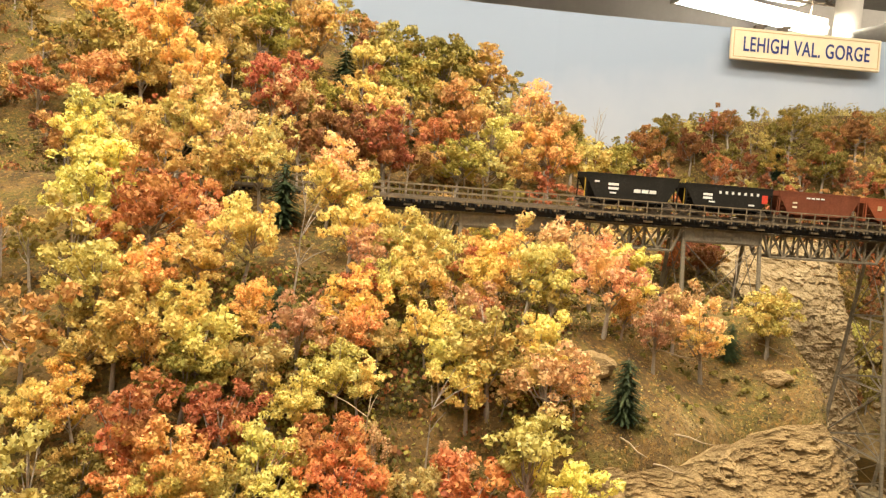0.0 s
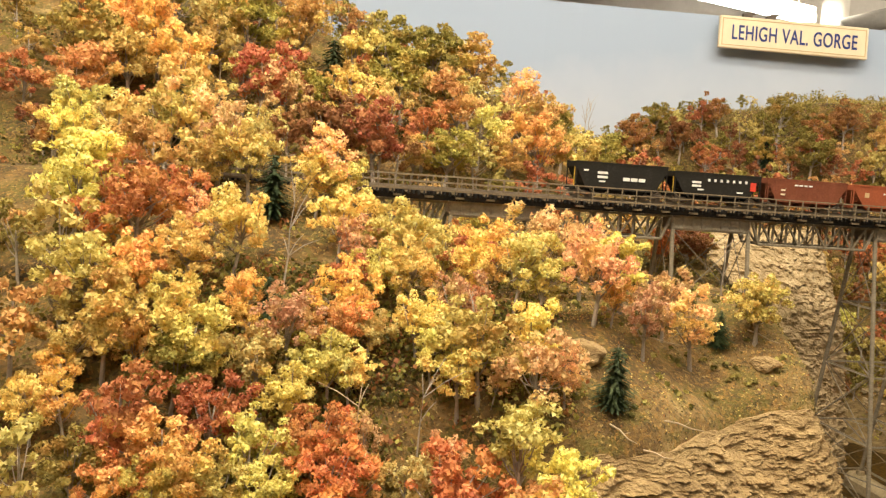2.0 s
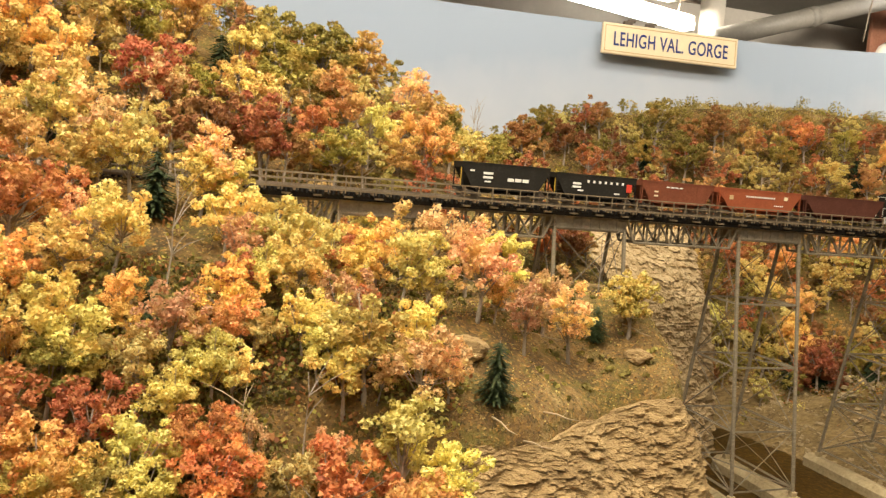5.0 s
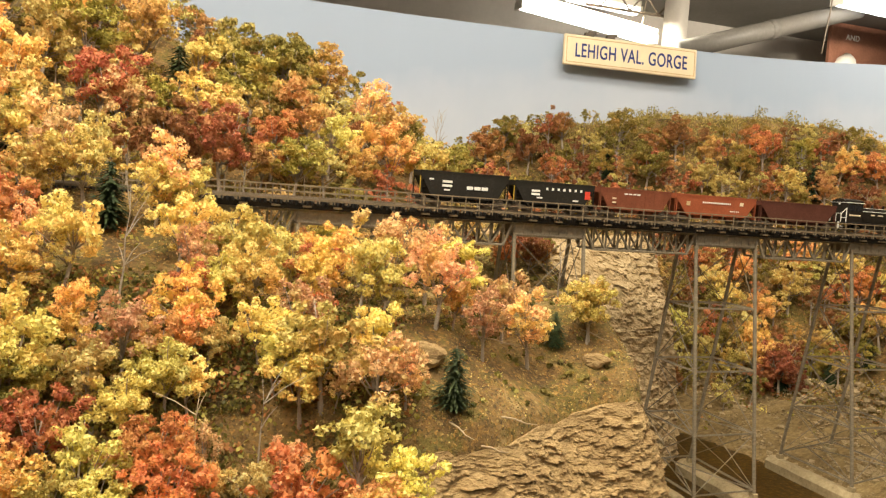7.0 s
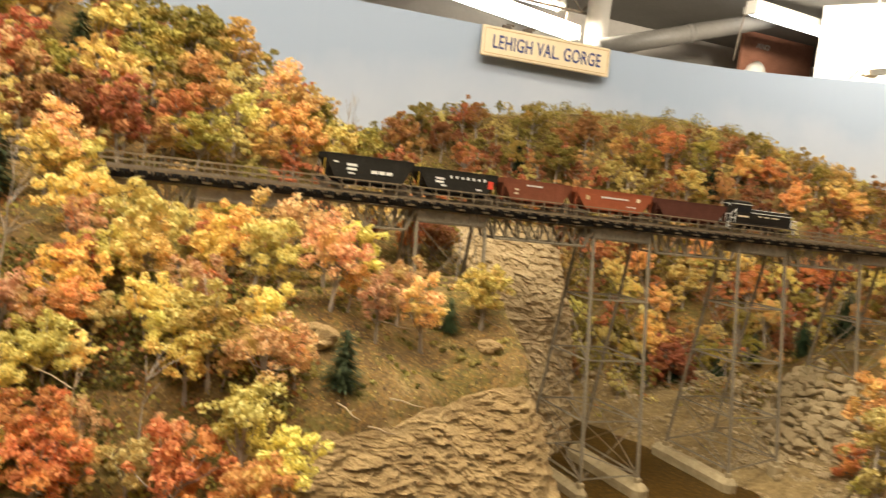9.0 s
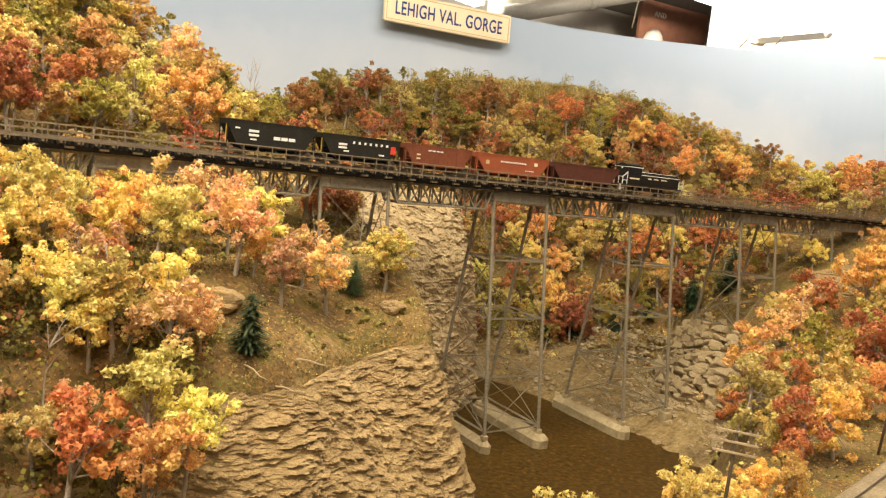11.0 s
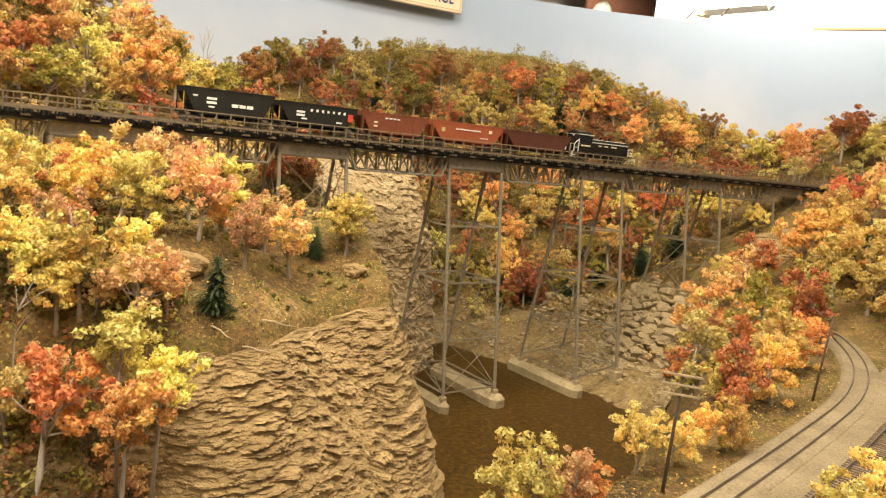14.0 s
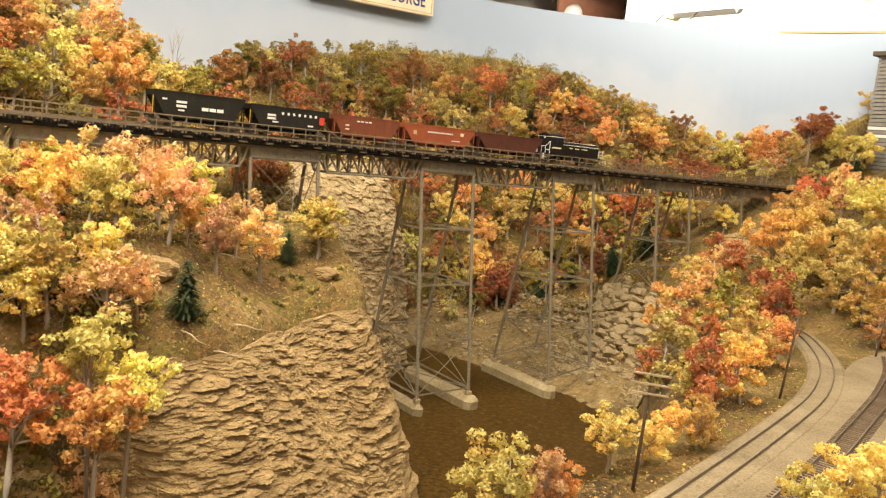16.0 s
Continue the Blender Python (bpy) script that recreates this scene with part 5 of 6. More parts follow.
TREE_LABELS = {
    "yellow": "bright yellow autumn tree with a slim grey trunk", "lime": "yellow-green autumn tree with a slim grey trunk", "amber": "amber-gold autumn tree with a slim grey trunk",
    "orange": "orange autumn tree with a slim grey trunk", "salmon": "pale orange autumn tree with spreading limbs", "red": "red autumn tree with a dense crown",
    "russet": "dark russet-brown autumn tree", "olive": "olive-green tree just turning colour"}
PROTOTYPES = {}
tree_random = random.Random(21)


def view_skyline_cap(x, y):
    """Near-hill tree-top cap, falling to the skyline notch; fitted to the camera's view."""
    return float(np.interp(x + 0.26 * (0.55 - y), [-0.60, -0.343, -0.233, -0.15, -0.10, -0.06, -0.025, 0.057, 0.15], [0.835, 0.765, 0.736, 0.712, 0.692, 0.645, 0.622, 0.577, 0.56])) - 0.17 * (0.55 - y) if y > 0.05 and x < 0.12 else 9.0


def plant(kind, x, y, tall, z=None, bush=False):
    tall = max(0.035, min(tall, (view_skyline_cap(x, y) - float(ground(x, y))) / 0.98))
    root = 0.10 if z is None else 0.10 + max(0.0, z - float(ground(x, y))) / tall
    pick = (kind, tree_random.randrange(3), z, bush)
    z = float(ground(x, y)) if z is None else z
    m = pose(x, y, z, tree_random.uniform(-6, 6), tree_random.uniform(-6, 6), tree_random.uniform(0, 360)) @ Matrix.Diagonal((tall * tree_random.uniform(0.92, 1.1), tall * tree_random.uniform(0.92, 1.1), tall, 1))
    if pick in PROTOTYPES:
        k = PROTOTYPES[pick].scale
        return copy_thing(PROTOTYPES[pick], m @ Matrix.Diagonal((1 / k[0], 1 / k[1], 1 / k[2], 1)))
    seed = list(TREE_LABELS).index(kind) * 10 + pick[1]
    t = thing("tree", (0, 0, 0), kind + " autumn bush, leafy down to the ground" if bush else TREE_LABELS[kind], "bush" if bush else "tree", "autumn bushes of the gorge" if bush else "autumn trees of the gorge")
    crown, tips = crown_mesh("crown", LEAVES[kind], seed, clumps=48 + 6 * pick[1], leaves=66 if kind == "salmon" else 90, wide=0.90 + 0.09 * pick[1], mid=0.46 if bush else 0.64, rise=0.40 if bush else 0.31)
    piece("trunk", trunk_mesh("trunk", BARK, seed, tips, root=root), t)
    piece("crown", crown, t)
    t.matrix_basis = m
    PROTOTYPES[pick] = t
    return t


def clear_of_line(x, y, tall):
    """Whether a tree may stand here: not through the viaduct, on a track or on a bare rock."""
    z = float(ground(x, y))
    if -0.075 < y - MID_Y < 0.06 and z + tall * 0.95 > 0.40 and x < 1.42:
        return False
    if abs(y - MID_Y) < 0.032 and z > 0.40:
        return False
    for px, py in MAIN_LINE[::3] + SIDING[::3]:
        if math.hypot(px - x, py - y) < 0.032 + 0.1 * tall:
            return False
    return True


STANDING = []
for kind, x, y, tall in [("russet", -0.09, 0.082, 0.052), ("russet", -0.03, 0.088, 0.058), ("red", 0.02, 0.085, 0.055), ("russet", 0.065, 0.09, 0.056), ("russet", 0.10, 0.098, 0.048)]:
    plant(kind, x, y, tall)
    STANDING.append((x, y, tall))
for kind, x, y, z, tall in [("lime", -0.278, -0.372, 0.188, 0.104), ("lime", -0.247, -0.378, 0.182, 0.076), ("red", -0.335, -0.375, 0.150, 0.108), ("orange", -0.280, -0.405, 0.148, 0.092)]:
    plant(kind, x, y, tall, z)
    STANDING.append((x, y, tall))
for kind, x, y, tall in [("yellow", -0.092, -0.672, 0.076), ("salmon", -0.055, -0.668, 0.062), ("red", -0.030, -0.664, 0.048), ("yellow", 0.135, -0.775, 0.076), ("yellow", 0.185, -0.778, 0.072), ("yellow", 0.085, -0.785, 0.066)]:
    plant(kind, x, y, tall, bush=True)
    STANDING.append((x, y, tall))

# Dark bushes added along the woods' foot in place of the shade there.
for kind, x, y, tall in [('olive', 0.649, 0.374, 0.096), ('olive', 0.847, 0.354, 0.101), ('olive', 0.962, 0.34, 0.105), ('olive', 0.593, 0.38, 0.078), ('olive', 1.055, 0.224, 0.103), ('olive', 0.902, 0.342, 0.086), ('russet', 0.713, 0.35, 0.113), ('russet', 1.05, 0.326, 0.089), ('russet', 1.074, 0.146, 0.1), ('russet', 0.764, 0.314, 0.097), ('russet', 0.527, 0.37, 0.076)]:
    plant(kind, x, y, min(tall, 0.09), bush=True)
    STANDING.append((x, y, tall))


def plant_all(kind, rows):
    for x, y, tall in rows:
        if -0.45 < x < 1.2 and -0.09 < y < MID_Y + 0.01:
            y, tall = -0.080, tall * 0.93          # in front of the viaduct
        elif not clear_of_line(x, y, tall):
            y = y + 0.035 if y < -0.3 else y - 0.045 if y < MID_Y + 0.01 else y + 0.05
        low = 0.0 < x < 0.95 and y < -0.1 and x > gorge_left(y)
        plant(kind, x, y, min(tall, 0.14), bush=low)
        STANDING.append((x, y, tall))


plant_all("salmon", SALMON_TREES)
plant_all("amber", AMBER_TREES + AMBER_TREES_TOO)
plant_all("yellow", YELLOW_TREES)
plant_all("lime", LIME_TREES)
plant_all("orange", ORANGE_TREES + ORANGE_TREES_TOO)
plant_all("olive", OLIVE_TREES)
plant_all("red", RED_TREES)
plant_all("russet", RUSSET_TREES)


def plant_joined(kind, x, y, tall):
    """A tree of the far woods, kept for the one joined mesh."""
    tall = max(0.03, min(tall, (view_skyline_cap(x, y) - float(ground(x, y))) / 0.98))
    seed = list(TREE_LABELS).index(kind) * 10 + tree_random.randrange(3)
    if seed not in FAR_CROWNS:
        crown, tips = crown_mesh("crown", LEAVES[kind], seed, clumps=20, leaves=62, leaf=0.056)
        trunk = trunk_mesh("trunk", BARK, seed, tips[:6], 0.018)
        FAR_CROWNS[seed] = [(np.array([v.co[:] for v in me.vertices]), [tuple(p.vertices) for p in me.polygons]) for me in (crown, trunk)]
    a, wide = tree_random.uniform(0, 6.28), tall * tree_random.uniform(0.95, 1.12)
    turn = np.array([[math.cos(a) * wide, -math.sin(a) * wide, 0], [math.sin(a) * wide, math.cos(a) * wide, 0], [0, 0, tall]])
    base = np.array([x, y, float(ground(x, y))])
    (cv, cf), (tv, tf) = FAR_CROWNS[seed]
    WOODS.append((kind, cv @ turn.T + base, cf))
    WOODS.append(("bark", tv @ turn.T + base, tf))


FAR_CROWNS, WOODS = {}, []


def fill(count, xr, yr, tall, gap, kinds, weight, test, put=plant):
    """Further trees strewn between those."""
    made, tries = 0, 0
    while made < count and tries < count * 40:
        tries += 1
        x, y, h = tree_random.uniform(*xr), tree_random.uniform(*yr), tree_random.uniform(*tall)
        z = float(ground(x, y))
        if not test(x, y, z) or not clear_of_line(x, y, h):
            continue
        if any(math.hypot(x - a, y - b) < gap * (h + c) / 2 for a, b, c in STANDING):
            continue
        put(tree_random.choices(kinds, weight)[0], x, y, h)
        STANDING.append((x, y, h))
        made += 1
    return made


KINDS = ["yellow", "lime", "amber", "orange", "salmon", "red", "russet", "olive"]
fill(70, (-1.15, -0.60), (-0.66, 0.06), (0.07, 0.11), 0.36, KINDS, (3, 3, 3, 4, 2, 3, 1, 1), lambda x, y, z: z > 0.05, plant_joined)
fill(22, (-0.66, -0.22), (-0.62, 0.03), (0.045, 0.08), 0.36, KINDS, (2, 2, 3, 3, 2, 2, 1, 1), lambda x, y, z: z > 0.05 and not -0.53 < x < -0.43)
fill(28, (-1.0, 0.12), (0.09, 0.32), (0.055, 0.085), 0.36, KINDS, (1, 2, 4, 3, 1, 2, 2, 3), lambda x, y, z: z > 0.3 and x < gorge_left(y) - 0.02, plant_joined)
fill(8, (0.44, 0.80), (-0.48, -0.12), (0.04, 0.065), 0.40, KINDS, (1, 2, 3, 4, 2, 3, 2, 2), lambda x, y, z: z > 0.08 and x > gorge_right(y) + 0.06)
fill(190, (-1.5, 0.12), (0.10, 0.70), (0.06, 0.10), 0.28, KINDS, (1, 1, 4, 4, 1, 2, 2, 5), lambda x, y, z: z > 0.3 and x < gorge_left(y) - 0.02, plant_joined)
fill(80, (0.40, 1.3), (0.28, 0.62), (0.06, 0.09), 0.30, KINDS, (0.5, 1, 2, 2, 0.2, 3, 5, 7), lambda x, y, z: 0.05 < z < 0.4 and (y > 0.30 or z > 0.15), plant_joined)
fill(230, (0.28, 1.80), (0.24, 0.88), (0.065, 0.10), 0.36, KINDS, (1, 1.5, 4, 4, 0.3, 5, 6, 7), lambda x, y, z: 0.05 < z < 0.62 and (y > 0.36 or z > 0.15) and (0.10 if x < 0.5 else 0.13) < backdrop_distance(x, y) < 0.62 and not outside(np.array([x]), np.array([y]))[0], plant_joined)
fill(40, (0.02, 0.60), (0.10, 0.96), (0.032, 0.048), 0.34, KINDS, (0.3, 1, 4, 1.5, 0.1, 0.6, 1.2, 8), lambda x, y, z: z > 0.35 and 0.02 < backdrop_distance(x, y) < 0.17 and not outside(np.array([x]), np.array([y]))[0], plant_joined)
fill(34, (1.15, 1.84), (0.055, 0.40), (0.06, 0.10), 0.34, KINDS, (2, 2, 4, 5, 2, 3, 2, 3), lambda x, y, z: z > 0.25 and backdrop_distance(x, y) > 0.03 and not outside(np.array([x]), np.array([y]))[0], plant_joined)
fill(18, (0.80, 1.75), (-0.55, 0.30), (0.05, 0.085), 0.45, KINDS, (2, 2, 3, 4, 2, 3, 2, 2), lambda x, y, z: z > 0.2 and (x - 0.9) * 0.95 + (y + 0.42) * 0.15 > 0.03)


def undergrowth(count, area, test, kinds, seed, sizes=(0.009, 0.02)):
    """Low leafy scrub between the trees, kept for one joined mesh."""
    rnd = np.random.RandomState(seed)
    x, y = rnd.uniform(area[0], area[1], count), rnd.uniform(area[2], area[3], count)
    z = ground(x, y)
    for px, py, pz in zip(x, y, z):
        if not test(px, py, pz) or not clear_of_line(px, py, 0.03):
            continue
        kind = kinds[rnd.randint(len(kinds))]
        r = rnd.uniform(*sizes)
        n = 30 if r > 0.008 else 16
        d = rnd.normal(size=(n, 3))
        d /= np.linalg.norm(d, axis=1)[:, None]
        p = np.array([px, py, pz + r * 0.35]) + d * r * rnd.uniform(0.4, 1.1, (n, 1)) * np.array([1, 1, 0.7])
        a = np.cross(d + rnd.normal(0, 0.6, (n, 3)), rnd.normal(size=(n, 3)))
        a /= np.linalg.norm(a, axis=1)[:, None]
        b = np.cross(d, a)
        s = 0.0016 * rnd.uniform(0.6, 1.3, (n, 1))
        SCRUB.append((kind, np.stack([p - a * s - b * s, p + a * s - b * s, p + a * s + b * s, p - a * s + b * s], 1).reshape(-1, 3), [tuple(4 * i + j for j in range(4)) for i in range(n)]))


SCRUB = []
undergrowth(1200, (-1.2, -0.22, -0.66, 0.4), lambda x, y, z: z > 0.08 and not (x > -0.45 and y < cliff_edge(x) + 0.02), ("moss", "moss", "olive", "russet", "moss"), 31)
undergrowth(260, (0.3, 1.7, -0.55, 0.5), lambda x, y, z: z > 0.06 and not (abs(z - 0.2) < 0.012 and y < -0.36), ("olive", "amber", "olive", "orange"), 32)


def join_foliage(name, bits, label, category):
    names = [*LEAVES, "bark"]
    verts, faces, slots = [], [], []
    for kind, v, f in bits:
        base = len(verts)
        verts.extend(v)
        faces.extend(tuple(base + i for i in face) for face in f)
        slots.extend([names.index(kind)] * len(f))
    me = mesh_of(name, verts, faces)
    for kind in names:
        me.materials.append(BARK if kind == "bark" else LEAVES[kind])
    me.polygons.foreach_set("material_index", slots)
    return tagged(new(name, me), label, category, kind="stuff")


# Mostly dark scrub, added to stand in for the shade under the far woods.
undergrowth(620, (0.25, 1.75, 0.22, 0.85), lambda x, y, z: 0.03 < z and (y > 0.30 or z > 0.13) and not outside(np.array([x]), np.array([y]))[0], ("moss", "moss", "russet", "olive", "moss"), 35, (0.012, 0.024))
undergrowth(800, (-0.55, -0.21, -0.44, -0.15), lambda x, y, z: z > 0.05, ("moss", "moss", "olive", "russet"), 36, (0.010, 0.022))
undergrowth(600, (-0.26, 0.14, -0.36, 0.10), lambda x, y, z: y > cliff_edge(x) + 0.01 and x < gorge_left(y) and fbm(np.array(x), np.array(y), 0.045, 3, 17) > -0.28, ("straw", "moss", "moss"), 33, (0.002, 0.005))
undergrowth(240, (0.55, 1.25, -0.6, 0.1), lambda x, y, z: z > 0.15 and not (abs(z - 0.2) < 0.012 and y < -0.36), ("moss", "olive", "orange"), 34, (0.003, 0.009))
undergrowth(420, (0.56, 1.0, -0.02, 0.38), lambda x, y, z: 0.035 < z < 0.13, ("moss", "straw", "russet", "moss"), 37, (0.002, 0.006))
join_foliage("undergrowth", SCRUB, "low olive and amber scrub under the trees", "undergrowth")


def distant_woods():
    """The far woods: trees of the far slope and small foliage clumps along the ridges."""
    rnd = np.random.RandomState(4)
    spots = []
    while len(spots) < 420:
        x, y = rnd.uniform(-1.5, 1.86), rnd.uniform(-0.1, 0.96)
        d = float(backdrop_distance(np.array(x), np.array(y)))
        if x > 0.05 and 0.02 < d < 0.14 and y > (-0.05 if x > 1.5 else 0.3) or x <= 0.05 and y > 0.42 and d > 0.03:
            spots.append((x, y))
    for x, y in spots:
        z = float(ground(x, y))
        if outside(np.array([x]), np.array([y]))[0] or z < 0.3:
            continue
        kind = ("olive", "straw", "straw", "olive", "straw", "amber", "olive", "straw")[rnd.randint(8)]
        n, r = 90, rnd.uniform(0.012, 0.022)
        if z + 1.9 * r > view_skyline_cap(x, y):
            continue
        d = rnd.normal(size=(n, 3))
        d /= np.linalg.norm(d, axis=1)[:, None]
        p = np.array([x, y, z + r * 0.8]) + d * r * rnd.uniform(0.5, 1.1, (n, 1))
        a = np.cross(d + rnd.normal(0, 0.5, (n, 3)), rnd.normal(size=(n, 3)))
        a /= np.linalg.norm(a, axis=1)[:, None]
        b = np.cross(d, a)
        s = r * 0.085 * rnd.uniform(0.6, 1.4, (n, 1))
        WOODS.append((kind, np.stack([p - a * s - b * s, p + a * s - b * s, p + a * s + b * s, p - a * s + b * s], 1).reshape(-1, 3), [tuple(4 * i + j for j in range(4)) for i in range(n)]))
    join_foliage("distant_woods", WOODS, "dense olive, russet and gold autumn woods climbing to the ridge", "woods")


distant_woods()


def spruce(x, y, tall):
    t = thing("spruce", (x, y, float(ground(x, y))), "dark green spruce among the autumn trees", "conifer", "spruces")
    rnd = random.Random(int(x * 977) + 5)
    piece("trunk", mesh_of("trunk", *tube([(0, 0, -0.01), (0, 0, tall)], [tall * 0.03, tall * 0.004], 6), BARK), t)
    verts, faces = [], []
    for k in range(26):
        z = tall * (0.05 + 0.94 * k / 26)
        u = k / 26
        reach = tall * 0.36 * min(1.0, 0.6 + 2.2 * u) * (1 - u) ** 0.34 * rnd.uniform(0.75, 1.2)
        n = 20 if k < 19 else 9
        for i in range(n):
            a = 2 * math.pi * (i + 0.5 * (k % 2)) / n + rnd.uniform(-0.25, 0.25)
            r = reach * rnd.uniform(0.5, 1.12)
            for j in range(5):
                f0, f1 = j / 5, (j + 1.3) / 5
                w = tall * 0.024 * (1.1 - 0.5 * f0) * rnd.uniform(0.7, 1.3)
                tilt = rnd.uniform(-0.4, 0.4) * w
                p0 = Vector((math.cos(a) * r * f0, math.sin(a) * r * f0, z - r * 0.35 * f0))
                p1 = Vector((math.cos(a) * r * f1, math.sin(a) * r * f1, z - r * 0.35 * f1))
                side = Vector((-math.sin(a), math.cos(a), 0)) * w
                b = len(verts)
                verts += [p0 - side + Vector((0, 0, tilt)), p0 + side - Vector((0, 0, tilt)), p1 + side * 0.6, p1 - side * 0.6]
                faces.append((b, b + 1, b + 2, b + 3))
    piece("needles", mesh_of("needles", verts, faces, NEEDLES), t)


# The last four are added as dark shapes for the shaded hollow behind the beach.
for sx, sy, sh in [(-0.176, -0.292, 0.058), (-0.018, -0.172, 0.040), (-0.483, -0.08, 0.07), (-0.476, -0.217, 0.045), (-0.62, 0.16, 0.11), (-0.42, 0.33, 0.10), (-0.35, 0.40, 0.10), (-0.75, -0.30, 0.09), (-0.9, 0.2, 0.11), (0.55, 0.74, 0.08), (1.05, 0.62, 0.09), (0.27, 0.78, 0.07), (1.12, -0.22, 0.085), (1.62, 0.02, 0.09), (1.07, 0.19, 0.10), (1.01, 0.24, 0.08), (0.76, 0.335, 0.06), (0.70, 0.355, 0.055), (0.98, 0.34, 0.07), (0.88, 0.335, 0.06)]:
    spruce(sx, sy, sh)


def dead_tree(x, y, tall, lean, turn, forks, label="slim bleached dead tree with a few bare branches"):
    t = thing("dead_tree", (x, y, float(ground(x, y))), label, "dead tree", "dead trees")
    rnd = random.Random(int(abs(x) * 1000 + tall * 300))
    spine = [Vector((0, 0, -0.004))]
    for k in range(1, 6):
        spine.append(Vector((lean * k / 5 * tall + rnd.uniform(-0.02, 0.02) * tall, rnd.uniform(-0.02, 0.02) * tall, tall * k / 5)))
    piece("trunk", mesh_of("trunk", *tube(spine, [0.0012, 0.0010, 0.0008, 0.0006, 0.0004, 0.0002], 5), PALE_WOOD if forks < 3 else BARK, flat=False), t)
    for k in range(forks):
        s = spine[rnd.randint(2, 4)]
        e = s + Vector((rnd.uniform(-0.3, 0.3), rnd.uniform(-0.3, 0.3), rnd.uniform(0.1, 0.35))) * tall
        piece("branch", mesh_of("branch", *tube([s, s.lerp(e, 0.5) + Vector((0, 0, 0.02 * tall)), e], [0.0005, 0.0004, 0.0002], 4), PALE_WOOD if forks < 3 else BARK), t)
    t.rotation_euler = (0, 0, radians(turn))


dead_tree(-0.053, -0.278, 0.040, -0.10, 0, 1)
for x, y, h, l, f in [(-0.463, -0.20, 0.12, 0.04, 7), (-0.40, -0.335, 0.095, 0.05, 2), (-0.35, -0.32, 0.10, 0.02, 4), (-0.30, -0.27, 0.09, -0.1, 5), (-0.36, 0.11, 0.12, 0.12, 3), (0.05, 0.50, 0.11, -0.03, 8), (0.07, 0.56, 0.10, 0.05, 8), (0.02, -0.10, 0.075, 0.06, 5), (0.5, 0.7, 0.07, 0.05, 6)]:
    dead_tree(x, y, h, l, h * 3000, f)


def log(x, y, long, turn, tilt, thick=0.0008):
    z = float(ground(x, y)) + 0.003
    v, f = tube([(0, 0, 0), (long * 0.35, long * 0.03, 0.001), (long * 0.7, -long * 0.02, 0), (long, long * 0.02, 0.001)], [thick, thick * 0.9, thick * 0.7, thick * 0.4], 6)
    tw = tube([(long * 0.5, 0, 0), (long * 0.62, long * 0.13, 0.004)], [thick * 0.5, thick * 0.2], 4)
    ob = tagged(new("fallen_log", mesh_of("fallen_log", *joined([(v, f), tw]), PALE_WOOD, flat=False)), "bleached fallen log lying on the leaf litter", "log", "fallen logs")
    ob.matrix_basis = pose(x, y, z, 0, tilt, turn)


for args in [(-0.13, -0.297, 0.034, -22, 10), (-0.155, -0.315, 0.025, -35, 8), (-0.185, -0.31, 0.03, -60, 18), (-0.36, -0.375, 0.05, 25, -25), (-0.40, -0.37, 0.05, 65, -20), (-0.33, -0.38, 0.045, 110, -30), (-0.375, -0.36, 0.04, 150, -15), (-0.12, -0.19, 0.05, -20, 8), (-0.03, -0.17, 0.04, 30, -5), (0.38, -0.545, 0.022, 60, -20), (0.02, -0.16, 0.035, -50, 15), (0.66, 0.12, 0.07, 40, -8), (0.70, 0.20, 0.06, -20, -6), (0.62, 0.22, 0.05, 80, 0), (0.74, 0.10, 0.06, 150, 6), (0.60, 0.30, 0.05, 10, -6), (0.64, 0.05, 0.04, 100, 0), (0.66, 0.16, 0.06, 20, -4), (0.70, 0.14, 0.05, 160, 4), (0.74, 0.18, 0.07, 10, -6), (0.68, 0.24, 0.06, 35, -6), (0.76, 0.24, 0.05, 150, 5), (0.62, 0.14, 0.05, 60, 0), (0.80, 0.27, 0.06, 20, -6), (0.72, 0.29, 0.06, 5, -4)]:
    log(*args)


def strewn(name, count, test, size, mat_kinds, label, category, seed, area):
    """Loose leaf flakes and tufts on the ground."""
    rnd = np.random.RandomState(seed)
    x, y = rnd.uniform(area[0], area[1], count), rnd.uniform(area[2], area[3], count)
    z = ground(x, y)
    keep = test(x, y, z)
    x, y, z = x[keep], y[keep], z[keep]
    group = rnd.randint(len(mat_kinds), size=len(x))
    for g, kind in enumerate(mat_kinds):
        k = group == g
        n = k.sum()
        p = np.stack([x[k], y[k], z[k] + rnd.uniform(0, size * 0.8, n)], -1)
        a = rnd.normal(size=(n, 3))
        a /= np.linalg.norm(a, axis=1)[:, None]
        b = np.cross(a, rnd.normal(size=(n, 3)))
        b /= np.linalg.norm(b, axis=1)[:, None]
        s = size * rnd.uniform(0.4, 1.0, (n, 1)) / 2
        v = np.stack([p - a * s - b * s, p + a * s - b * s, p + a * s + b * s, p - a * s + b * s], 1).reshape(-1, 3)
        f = np.arange(4 * n).reshape(n, 4)
        tagged(new(name, mesh_of(name, v, f, LEAVES[kind])), label, category, kind="stuff")


def off_the_line(x, y, gap):
    near = np.full(len(x), 9.0)
    for px, py in MAIN_LINE[::2] + SIDING[::2]:
        near = np.minimum(near, np.hypot(x - px, y - py))
    return near > gap


def not_paved(x, y, z):
    return ~((z > 0.17) & (z < 0.212) & (y < -0.36) & (x > 0.03)) & (z > 0.03)


